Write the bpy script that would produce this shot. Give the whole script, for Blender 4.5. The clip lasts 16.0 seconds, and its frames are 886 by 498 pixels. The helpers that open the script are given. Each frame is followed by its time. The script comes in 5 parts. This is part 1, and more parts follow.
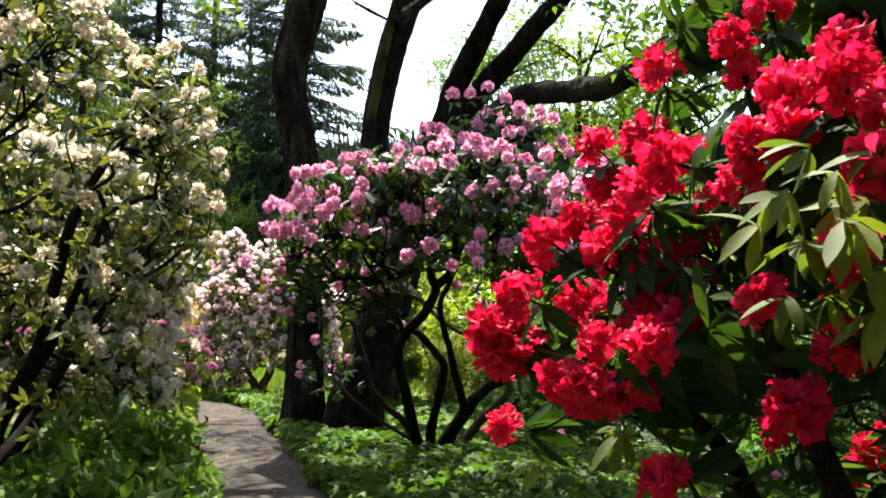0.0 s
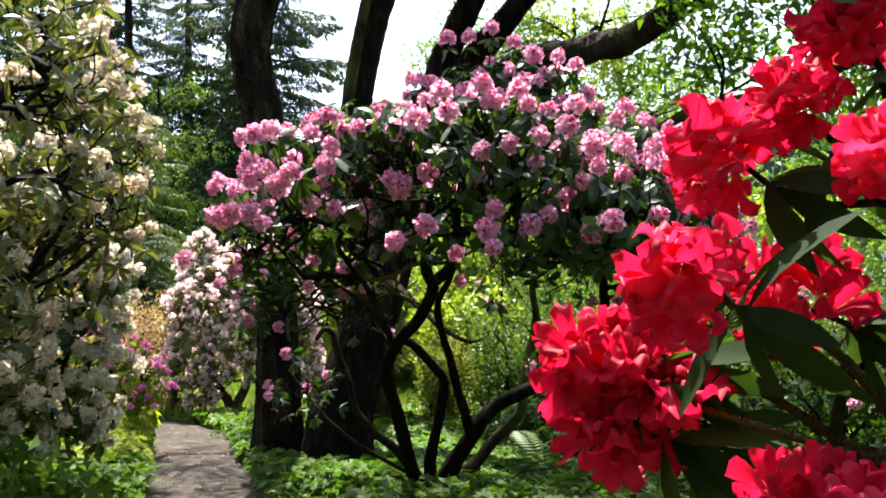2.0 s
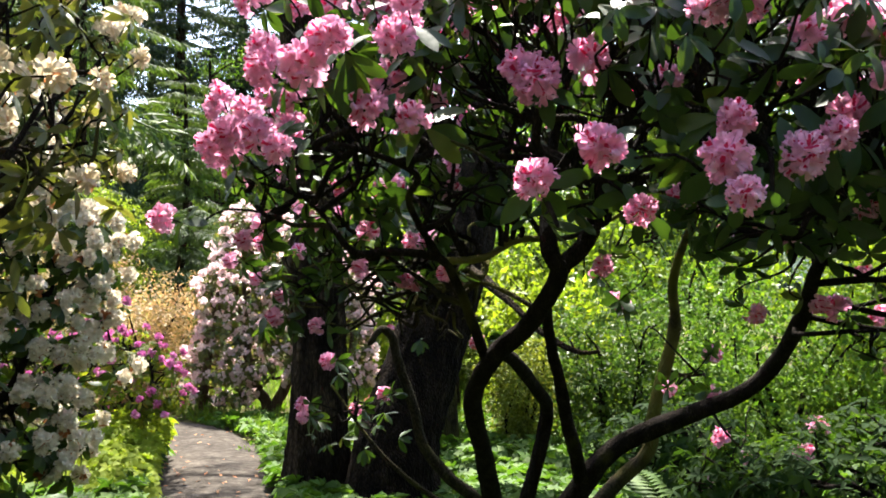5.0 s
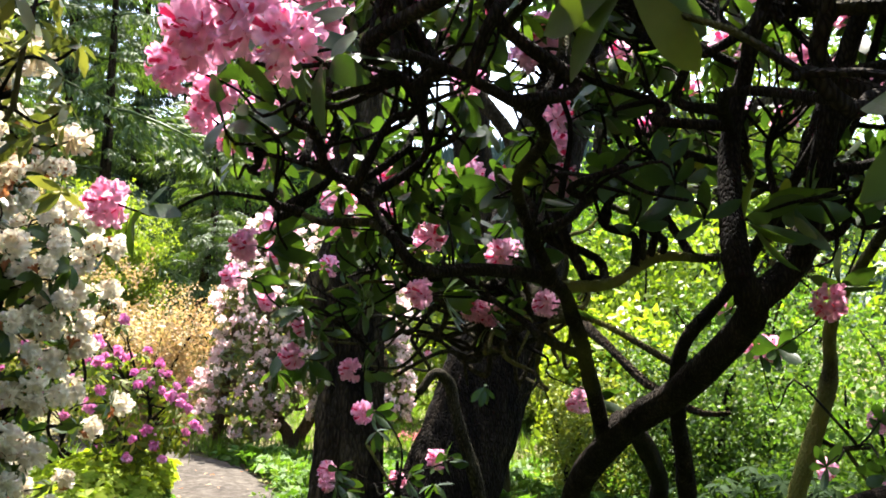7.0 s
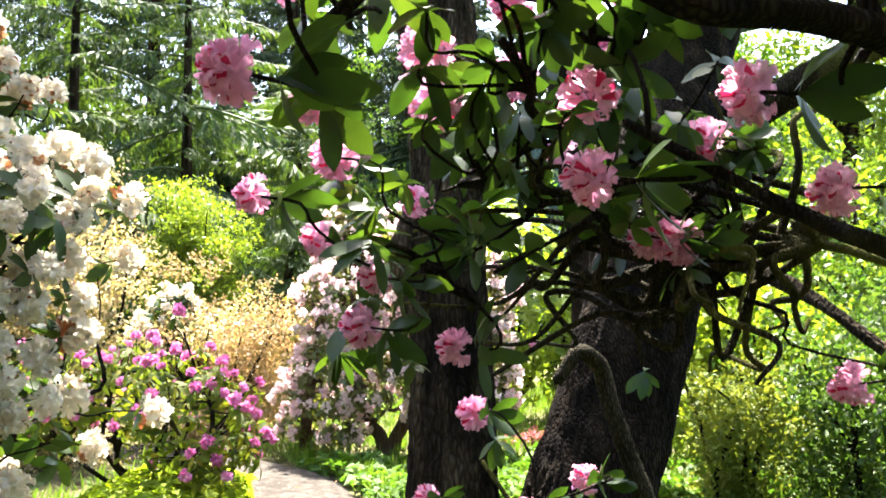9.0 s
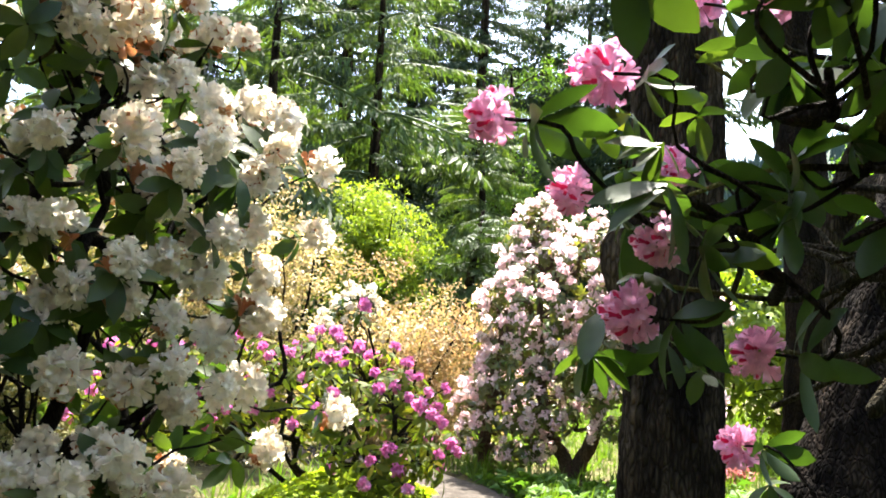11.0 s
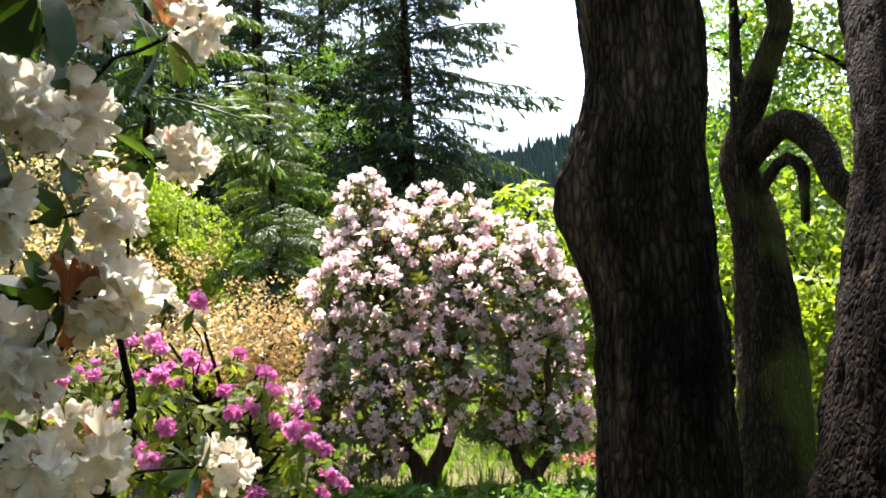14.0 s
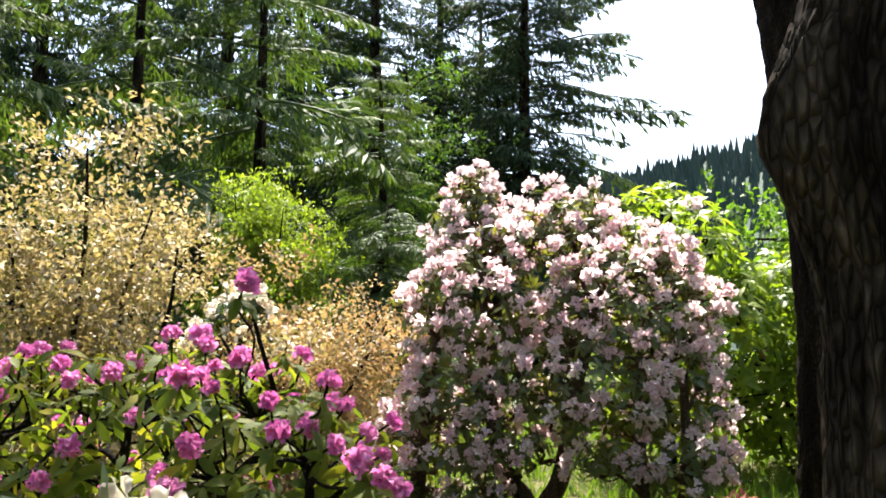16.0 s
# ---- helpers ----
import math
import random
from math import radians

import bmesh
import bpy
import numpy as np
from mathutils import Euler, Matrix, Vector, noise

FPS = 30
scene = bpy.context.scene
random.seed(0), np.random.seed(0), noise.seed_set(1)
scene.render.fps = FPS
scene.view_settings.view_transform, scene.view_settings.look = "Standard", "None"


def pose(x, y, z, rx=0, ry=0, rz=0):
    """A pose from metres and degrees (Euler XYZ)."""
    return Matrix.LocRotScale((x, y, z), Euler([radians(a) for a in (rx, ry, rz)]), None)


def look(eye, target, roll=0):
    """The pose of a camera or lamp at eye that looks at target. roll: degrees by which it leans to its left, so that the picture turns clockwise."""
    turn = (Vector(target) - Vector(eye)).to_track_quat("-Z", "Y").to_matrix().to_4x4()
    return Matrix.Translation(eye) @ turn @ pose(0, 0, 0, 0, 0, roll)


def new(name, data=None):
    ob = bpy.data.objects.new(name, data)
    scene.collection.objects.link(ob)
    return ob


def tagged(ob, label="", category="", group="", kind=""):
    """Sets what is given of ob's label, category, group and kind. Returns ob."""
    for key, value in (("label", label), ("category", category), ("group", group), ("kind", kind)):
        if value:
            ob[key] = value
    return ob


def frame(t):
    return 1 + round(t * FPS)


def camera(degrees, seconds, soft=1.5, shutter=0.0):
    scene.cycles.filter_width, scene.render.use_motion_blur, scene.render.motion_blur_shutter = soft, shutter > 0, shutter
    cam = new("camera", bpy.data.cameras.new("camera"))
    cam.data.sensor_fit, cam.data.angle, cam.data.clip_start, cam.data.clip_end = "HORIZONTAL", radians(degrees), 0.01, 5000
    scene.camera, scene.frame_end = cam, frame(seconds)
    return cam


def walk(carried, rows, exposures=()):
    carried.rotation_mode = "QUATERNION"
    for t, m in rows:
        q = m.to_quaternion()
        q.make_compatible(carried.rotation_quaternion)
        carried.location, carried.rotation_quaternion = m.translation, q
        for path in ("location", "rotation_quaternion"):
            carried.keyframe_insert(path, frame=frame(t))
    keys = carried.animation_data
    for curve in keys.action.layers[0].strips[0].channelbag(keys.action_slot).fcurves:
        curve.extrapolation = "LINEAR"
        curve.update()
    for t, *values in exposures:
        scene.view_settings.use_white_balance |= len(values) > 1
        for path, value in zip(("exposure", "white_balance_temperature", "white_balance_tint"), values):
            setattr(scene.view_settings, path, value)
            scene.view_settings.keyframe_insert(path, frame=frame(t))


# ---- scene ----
cam = camera(53.7, 16.0, 1.8)
PATH = [
    (0, (0.003, 0.000, 1.578), (-0.033, 9.978, 2.245), 0.40),
    (0.5, (0.001, 0.409, 1.586), (0.168, 10.370, 2.443), 0.31),
    (1, (-0.019, 0.818, 1.595), (0.075, 10.782, 2.431), 1.03),
    (1.5, (-0.050, 1.214, 1.595), (0.110, 11.188, 2.300), 0.73),
    (2, (-0.066, 1.603, 1.595), (0.034, 11.580, 2.266), -1.35),
    (2.5, (-0.093, 1.970, 1.591), (-0.036, 11.932, 2.457), 0.10),
    (3, (-0.118, 2.312, 1.580), (-0.010, 12.281, 2.355), 0.84),
    (3.5, (-0.151, 2.653, 1.563), (-0.242, 12.633, 2.193), -0.43),
    (4, (-0.220, 2.986, 1.570), (-0.543, 12.966, 2.109), -0.00),
    (6.5, (-0.570, 4.721, 1.730), (-1.282, 14.675, 2.373), 0.41),
    (7, (-0.641, 5.009, 1.698), (-1.502, 14.943, 2.464), 2.03),
    (7.5, (-0.689, 5.320, 1.627), (-1.543, 15.265, 2.237), -0.11),
    (8, (-0.755, 5.652, 1.571), (-1.869, 15.584, 1.910), -0.72),
    (8.5, (-0.835, 5.973, 1.550), (-2.375, 15.844, 2.003), 0.09),
    (9, (-0.901, 6.268, 1.562), (-2.770, 16.065, 2.287), -0.34),
    (9.5, (-1.021, 6.517, 1.565), (-3.603, 16.143, 2.381), 1.57),
    (12, (-1.410, 6.947, 1.461), (-5.526, 16.025, 2.264), 1.52),
    (12.5, (-1.602, 7.136, 1.460), (-5.609, 16.277, 2.079), -0.58),
    (13, (-1.798, 7.362, 1.461), (-4.959, 16.821, 2.190), 0.00),
    (13.5, (-1.939, 7.593, 1.452), (-4.092, 17.329, 2.207), -0.91),
    (14, (-2.031, 7.811, 1.450), (-3.368, 17.684, 2.310), -1.86),
    (14.5, (-2.103, 8.031, 1.449), (-3.300, 17.924, 2.287), -0.70),
    (15, (-2.135, 8.258, 1.437), (-3.453, 18.137, 2.252), -1.18),
    (15.5, (-2.138, 8.528, 1.415), (-3.987, 18.314, 2.320), -2.36),
    (16, (-2.218, 8.808, 1.374), (-4.812, 18.401, 2.490), 0.51),
]
walk(cam, [(t, look(eye, target, roll)) for t, eye, target, roll in PATH],
     [(0.0, 2.42), (2.0, 2.45), (4.0, 2.62), (7.0, 3.12), (9.0, 3.62), (10.5, 3.45), (12.0, 3.08), (13.0, 3.0), (13.6, 2.83), (14.3, 2.6), (16.0, 2.45)])


# ---- world, sun, exposure ----
SUN_ELEVATION, SUN_AZIMUTH = 62.0, -9.0   # degrees; azimuth from +y towards +x
world = bpy.data.worlds.new("sky")
scene.world = world
world.use_nodes = True
wn = world.node_tree.nodes
sky = wn.new("ShaderNodeTexSky")
sky.sky_type = "NISHITA"
sky.sun_disc = False
sky.sun_elevation, sky.sun_rotation = radians(SUN_ELEVATION), radians(SUN_AZIMUTH)
sky.dust_density = 2.5
wn["Background"].inputs["Strength"].default_value = 0.105
world.node_tree.links.new(sky.outputs[0], wn["Background"].inputs["Color"])
sun = new("sun", bpy.data.lights.new("sun", "SUN"))
sun.data.energy, sun.data.angle, sun.data.color = 4.5, radians(0.6), (1.0, 0.95, 0.86)
away = Vector((math.sin(radians(SUN_AZIMUTH)) * math.cos(radians(SUN_ELEVATION)),
               math.cos(radians(SUN_AZIMUTH)) * math.cos(radians(SUN_ELEVATION)), math.sin(radians(SUN_ELEVATION))))
sun.matrix_basis = look(away * 50, (0, 0, 0))

rng = np.random.default_rng(7)


# ---- materials ----
def material(name):
    m = bpy.data.materials.new(name)
    m.use_nodes = True
    n, l = m.node_tree.nodes, m.node_tree.links
    return m, n, l, n["Principled BSDF"]


def noise_node(n, l, scale, detail=3.0, stretch=None):
    tex = n.new("ShaderNodeTexNoise")
    tex.inputs["Scale"].default_value, tex.inputs["Detail"].default_value = scale, detail
    co = n.new("ShaderNodeTexCoord")
    src = co.outputs["Object"]
    if stretch:
        mp = n.new("ShaderNodeMapping")
        mp.inputs["Scale"].default_value = stretch
        l.new(src, mp.inputs["Vector"])
        src = mp.outputs["Vector"]
    l.new(src, tex.inputs["Vector"])
    return tex.outputs["Fac"]


def ramp(n, l, fac, stops):
    r = n.new("ShaderNodeValToRGB")
    e = r.color_ramp.elements
    while len(e) < len(stops):
        e.new(0.5)
    for k, (p, c) in enumerate(stops):
        e[k].position, e[k].color = p, (*c, 1)
    l.new(fac, r.inputs["Fac"])
    return r.outputs["Color"]


def mix(n, l, fac, a, b, kind="MIX"):
    m = n.new("ShaderNodeMix")
    m.data_type, m.blend_type = "RGBA", kind
    for sock, v in ((m.inputs[0], fac), (m.inputs[6], a), (m.inputs[7], b)):
        if hasattr(v, "node"):
            l.new(v, sock)
        elif isinstance(v, (int, float)):
            sock.default_value = v
        else:
            sock.default_value = (*v, 1)
    return m.outputs[2]


def bump(n, l, p, fac, strength, distance):
    b = n.new("ShaderNodeBump")
    b.inputs["Strength"].default_value, b.inputs["Distance"].default_value = strength, distance
    l.new(fac, b.inputs["Height"])
    l.new(b.outputs["Normal"], p.inputs["Normal"])
    return b.outputs["Normal"]


def thin(name, stops, through_colour, share, rough, spec=0.5, scale=30.0, relief=0.3, gloss=0.0):
    """Leaf or petal: colour by piece and by grain, part of the light passing through."""
    m, n, l, p = material(name)
    geo, info = n.new("ShaderNodeNewGeometry"), n.new("ShaderNodeObjectInfo")
    add = n.new("ShaderNodeMath")
    add.operation = "MULTIPLY_ADD"
    l.new(info.outputs["Random"], add.inputs[0])
    add.inputs[1].default_value = 0.45
    half = n.new("ShaderNodeMath")
    half.operation = "MULTIPLY"
    l.new(geo.outputs["Random Per Island"], half.inputs[0])
    half.inputs[1].default_value = 0.55
    l.new(half.outputs[0], add.inputs[2])
    col = ramp(n, l, add.outputs[0], stops)
    grain = noise_node(n, l, scale, 4.0)
    col = mix(n, l, 0.35, col, ramp(n, l, grain, [(0.3, (0.45, 0.45, 0.45)), (0.7, (1, 1, 1))]), "MULTIPLY")
    l.new(col, p.inputs["Base Color"])
    p.inputs["Roughness"].default_value = rough
    p.inputs["Specular IOR Level"].default_value = spec
    nor = bump(n, l, p, grain, relief, 0.004)
    tr = n.new("ShaderNodeBsdfTranslucent")
    tint = mix(n, l, 1.0, col, through_colour, "MULTIPLY")
    l.new(tint, tr.inputs["Color"])
    ms = n.new("ShaderNodeMixShader")
    ms.inputs[0].default_value = share
    l.new(p.outputs[0], ms.inputs[1])
    l.new(tr.outputs[0], ms.inputs[2])
    l.new(ms.outputs[0], n["Material Output"].inputs["Surface"])
    return m


def bark(name, stops, moss=0.0, scale=1.0, moss_colour=(0.075, 0.07, 0.018)):
    m, n, l, p = material(name)
    a = noise_node(n, l, 9.0 * scale, 6.0, (1, 1, 0.22))
    b = noise_node(n, l, 60.0 * scale, 4.0, (1, 1, 0.4))
    c = noise_node(n, l, 1.6, 3.0)
    warp = n.new("ShaderNodeTexNoise")
    warp.inputs["Scale"].default_value = 7.0 * scale
    co, mp, mv = n.new("ShaderNodeTexCoord"), n.new("ShaderNodeMapping"), n.new("ShaderNodeVectorMath")
    mp.inputs["Scale"].default_value = (46 * scale, 46 * scale, 13 * scale)
    l.new(co.outputs["Object"], warp.inputs["Vector"])
    mv.operation = "MULTIPLY_ADD"
    l.new(warp.outputs["Color"], mv.inputs[0])
    mv.inputs[1].default_value = (0.025 / scale, 0.025 / scale, 0.05 / scale)
    l.new(co.outputs["Object"], mv.inputs[2])
    l.new(mv.outputs[0], mp.inputs["Vector"])
    plates = n.new("ShaderNodeTexVoronoi")
    plates.feature = "DISTANCE_TO_EDGE"
    plates.inputs["Scale"].default_value = 1.0
    l.new(mp.outputs["Vector"], plates.inputs["Vector"])
    furrow = ramp(n, l, plates.outputs["Distance"], [(0.0, (0, 0, 0)), (0.36, (1, 1, 1))])
    col = ramp(n, l, a, stops)
    col = mix(n, l, 0.5, col, ramp(n, l, b, [(0.3, (0.4, 0.4, 0.4)), (0.7, (1.2, 1.2, 1.2))]), "MULTIPLY")
    col = mix(n, l, 0.8, col, mix(n, l, furrow, (0.16, 0.14, 0.12), (1.0, 1.0, 1.0)), "MULTIPLY")
    if moss:
        col = mix(n, l, ramp(n, l, c, [(0.62 - moss * 0.3, (0, 0, 0)), (0.75 - moss * 0.3, (1, 1, 1))]), col, moss_colour)
    l.new(col, p.inputs["Base Color"])
    p.inputs["Roughness"].default_value = 0.95
    p.inputs["Specular IOR Level"].default_value = 0.06
    hgt = mix(n, l, 0.35, furrow, mix(n, l, 0.5, a, b))
    bump(n, l, p, hgt, 1.0, 0.022 / scale)
    return m


M_PINK = thin("pink_petal", [(0.0, (0.78, 0.33, 0.50)), (0.5, (0.85, 0.46, 0.62)), (1.0, (0.91, 0.61, 0.73))], (1.0, 0.9, 0.97), 0.56, 0.55, 0.3, 60, 0.25)
M_BLOTCH = thin("crimson_blotch", [(0.0, (0.52, 0.015, 0.08)), (1.0, (0.66, 0.04, 0.14))], (1, 0.8, 0.85), 0.5, 0.55, 0.25)
M_RED = thin("red_petal", [(0.0, (0.52, 0.006, 0.036)), (0.6, (0.68, 0.012, 0.062)), (1.0, (0.82, 0.045, 0.13))], (1.0, 0.8, 0.85), 0.55, 0.6, 0.2, 50, 0.3)
M_WHITE = thin("white_petal", [(0.0, (0.77, 0.67, 0.51)), (0.5, (0.83, 0.76, 0.63)), (1.0, (0.87, 0.83, 0.73))], (1.0, 0.98, 0.94), 0.52, 0.55, 0.3, 50, 0.35)
M_CREAM = thin("cream_petal", [(0.0, (0.50, 0.41, 0.27)), (0.5, (0.66, 0.57, 0.42)), (1.0, (0.80, 0.74, 0.62))], (1.0, 0.96, 0.88), 0.5, 0.55, 0.3, 50, 0.35)
M_WILT = thin("wilted_petal", [(0.0, (0.27, 0.08, 0.03)), (0.6, (0.46, 0.22, 0.10)), (1.0, (0.62, 0.42, 0.27))], (1.0, 0.8, 0.6), 0.35, 0.7, 0.2)
M_PALE = thin("pale_pink_petal", [(0.0, (0.78, 0.49, 0.55)), (0.5, (0.84, 0.65, 0.66)), (1.0, (0.88, 0.80, 0.76))], (1.0, 0.93, 0.93), 0.58, 0.55, 0.3)
M_MAGENTA = thin("magenta_petal", [(0.0, (0.62, 0.12, 0.36)), (0.6, (0.74, 0.24, 0.48)), (1.0, (0.84, 0.46, 0.64))], (1.0, 0.8, 1.0), 0.42, 0.55, 0.3)
M_LEAF = thin("rhododendron_leaf", [(0.0, (0.016, 0.034, 0.011)), (0.5, (0.030, 0.058, 0.015)), (0.88, (0.052, 0.078, 0.018)), (1.0, (0.12, 0.125, 0.025))], (2.0, 2.1, 0.5), 0.38, 0.42, 0.3, 35, 0.3)
# Rhododendron leaf again with shade put into its colour and less sheen.
M_LEAF_SHADED = thin("shaded_leaf", [(0.0, (0.012, 0.026, 0.009)), (0.6, (0.022, 0.044, 0.013)), (1.0, (0.05, 0.08, 0.02))], (2.0, 2.2, 0.5), 0.35, 0.75, 0.06, 35, 0.3)
M_OLIVE = thin("olive_leaf", [(0.0, (0.05, 0.065, 0.018)), (0.5, (0.085, 0.10, 0.025)), (1.0, (0.17, 0.16, 0.05))], (1.5, 1.5, 0.6), 0.4, 0.4, 0.5)
# Yellow-green leaf of the magenta bush; also painted sunlight on the red one.
M_LEAF_NEW_LIT = thin("young_and_sunlit_leaf", [(0.0, (0.045, 0.07, 0.014)), (0.5, (0.09, 0.12, 0.018)), (0.85, (0.15, 0.16, 0.022)), (1.0, (0.32, 0.26, 0.02))], (1.5, 1.6, 0.6), 0.45, 0.6, 0.15)
M_LIME = thin("lime_leaf", [(0.0, (0.09, 0.14, 0.015)), (0.5, (0.15, 0.21, 0.02)), (1.0, (0.24, 0.28, 0.03))], (1.5, 1.6, 0.6), 0.45, 0.5, 0.4)
M_MOUND = thin("mound_leaf", [(0.0, (0.14, 0.20, 0.014)), (0.5, (0.22, 0.29, 0.02)), (1.0, (0.32, 0.37, 0.035))], (1.5, 1.6, 0.6), 0.45, 0.6, 0.15)
M_OAK = thin("oak_leaf", [(0.0, (0.05, 0.10, 0.012)), (0.5, (0.08, 0.14, 0.016)), (1.0, (0.13, 0.19, 0.025))], (1.6, 1.8, 0.5), 0.48, 0.5, 0.4)
M_COVER = thin("ground_cover_leaf", [(0.0, (0.035, 0.08, 0.012)), (0.5, (0.065, 0.125, 0.02)), (1.0, (0.12, 0.18, 0.03))], (1.5, 1.7, 0.6), 0.35, 0.65, 0.2)
M_UNDER = thin("undergrowth_leaf", [(0.0, (0.022, 0.050, 0.012)), (0.5, (0.055, 0.098, 0.020)), (1.0, (0.14, 0.17, 0.03))], (1.4, 1.6, 0.7), 0.4, 0.55, 0.3)
M_RUSSET = thin("russet_leaf", [(0.0, (0.12, 0.18, 0.02)), (0.65, (0.18, 0.22, 0.03)), (0.85, (0.20, 0.15, 0.03)), (1.0, (0.28, 0.08, 0.04))], (1.3, 1.1, 0.7), 0.4, 0.55, 0.3)
M_ORANGE = thin("copper_leaf", [(0.0, (0.15, 0.15, 0.05)), (0.4, (0.30, 0.23, 0.12)), (0.7, (0.42, 0.28, 0.18)), (1.0, (0.46, 0.40, 0.22))], (1.3, 1.1, 0.7), 0.4, 0.55, 0.3)
M_TAN = thin("tan_leaf", [(0.0, (0.09, 0.10, 0.025)), (0.4, (0.17, 0.16, 0.05)), (0.7, (0.32, 0.25, 0.13)), (1.0, (0.52, 0.44, 0.34))], (1.3, 1.2, 0.8), 0.4, 0.55, 0.3)
M_NEEDLE = thin("spruce_needles", [(0.0, (0.014, 0.025, 0.016)), (0.5, (0.034, 0.054, 0.026)), (1.0, (0.10, 0.125, 0.042))], (1.3, 1.5, 0.7), 0.28, 0.75, 0.12)
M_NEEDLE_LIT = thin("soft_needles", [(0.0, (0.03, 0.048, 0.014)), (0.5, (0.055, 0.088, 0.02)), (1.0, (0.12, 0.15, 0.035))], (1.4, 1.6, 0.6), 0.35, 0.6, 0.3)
# Distance haze is put into this bluer needle colour; no air is modelled.
M_FAR = thin("hazed_hill_needles", [(0.0, (0.028, 0.044, 0.036)), (1.0, (0.06, 0.085, 0.06))], (1, 1, 1), 0.1, 0.9, 0.1)
M_CORAL = thin("coral_petal", [(0.0, (0.10, 0.14, 0.02)), (0.45, (0.55, 0.16, 0.20)), (1.0, (0.72, 0.32, 0.36))], (1.0, 0.8, 0.85), 0.42, 0.55, 0.3)
M_GRASS = thin("grass_blade", [(0.0, (0.06, 0.12, 0.015)), (0.5, (0.10, 0.17, 0.02)), (1.0, (0.17, 0.23, 0.04))], (1.4, 1.5, 0.6), 0.4, 0.5, 0.3)
M_FERN = thin("fern_frond", [(0.0, (0.04, 0.09, 0.012)), (1.0, (0.09, 0.15, 0.02))], (1.5, 1.7, 0.6), 0.4, 0.5, 0.3)
M_BARK = bark("furrowed_bark", [(0.3, (0.010, 0.007, 0.005)), (0.5, (0.040, 0.028, 0.017)), (0.7, (0.125, 0.088, 0.055))])
# Same oak bark, finer in scale, with shade put into its colour.
M_BARK_SHADED = bark("shaded_furrowed_bark", [(0.3, (0.006, 0.004, 0.003)), (0.5, (0.018, 0.012, 0.008)), (0.7, (0.050, 0.034, 0.022))], 0.0, 1.25)
M_BARK_MOSS = bark("mossy_bark", [(0.25, (0.020, 0.014, 0.009)), (0.5, (0.046, 0.033, 0.020)), (0.75, (0.085, 0.062, 0.038))], 0.42)
M_STEM = bark("rhododendron_stem", [(0.25, (0.012, 0.009, 0.007)), (0.55, (0.028, 0.021, 0.016)), (0.8, (0.055, 0.042, 0.032))], 0.12, 2.5)
M_STEM_MOSS = bark("mossy_stem", [(0.25, (0.03, 0.024, 0.016)), (0.55, (0.06, 0.05, 0.03)), (0.8, (0.10, 0.085, 0.05))], 0.5, 2.5, (0.12, 0.11, 0.026))
M_STEM_TAN = bark("peeling_stem", [(0.25, (0.09, 0.055, 0.035)), (0.55, (0.19, 0.12, 0.08)), (0.8, (0.30, 0.21, 0.15))], 0.0, 2.5)


def soil_material(name, stops, fine, lumps):
    m, n, l, p = material(name)
    a, b, c = noise_node(n, l, fine, 6.0), noise_node(n, l, 1.1, 4.0), noise_node(n, l, fine * 4, 3.0)
    col = ramp(n, l, a, stops)
    col = mix(n, l, 0.6, col, ramp(n, l, b, [(0.3, (0.55, 0.52, 0.5)), (0.7, (1.15, 1.1, 1.05))]), "MULTIPLY")
    col = mix(n, l, 0.4, col, ramp(n, l, c, [(0.35, (0.5, 0.5, 0.5)), (0.65, (1.3, 1.3, 1.3))]), "MULTIPLY")
    l.new(col, p.inputs["Base Color"])
    p.inputs["Roughness"].default_value = 0.95
    p.inputs["Specular IOR Level"].default_value = 0.06
    bump(n, l, p, mix(n, l, 0.5, a, c), 0.8, lumps)
    return m


M_SOIL = soil_material("leaf_mould", [(0.3, (0.045, 0.036, 0.022)), (0.5, (0.085, 0.075, 0.035)), (0.7, (0.10, 0.12, 0.04))], 6.0, 0.03)
M_PATH = soil_material("trodden_path", [(0.3, (0.034, 0.029, 0.025)), (0.5, (0.055, 0.048, 0.041)), (0.7, (0.090, 0.080, 0.070))], 14.0, 0.012)


# ---- mesh helpers ----
class Shape:
    """Vertices, quads and a material number for each quad."""
    def __init__(self, v, f, mi=None):
        self.v, self.f = np.asarray(v, float).reshape(-1, 3), np.asarray(f, int).reshape(-1, 4)
        self.mi = np.zeros(len(self.f), int) if mi is None else np.asarray(mi, int)

    def moved(self, m):
        m = np.asarray(m)
        return Shape(self.v @ m[:3, :3].T + m[:3, 3], self.f, self.mi)


def joined(shapes):
    v, f, mi, k = [], [], [], 0
    for s in shapes:
        v.append(s.v)
        f.append(s.f + k)
        mi.append(s.mi)
        k += len(s.v)
    return Shape(np.concatenate(v), np.concatenate(f), np.concatenate(mi))


def scattered(shape, ms):
    """One shape at many poses, as one shape."""
    ms = np.asarray(ms)
    k, n = len(ms), len(shape.v)
    v = np.einsum("kij,nj->kni", ms[:, :3, :3], shape.v) + ms[:, None, :3, 3]
    f = shape.f[None] + (np.arange(k) * n)[:, None, None]
    return Shape(v.reshape(-1, 3), f.reshape(-1, 4), np.tile(shape.mi, k))


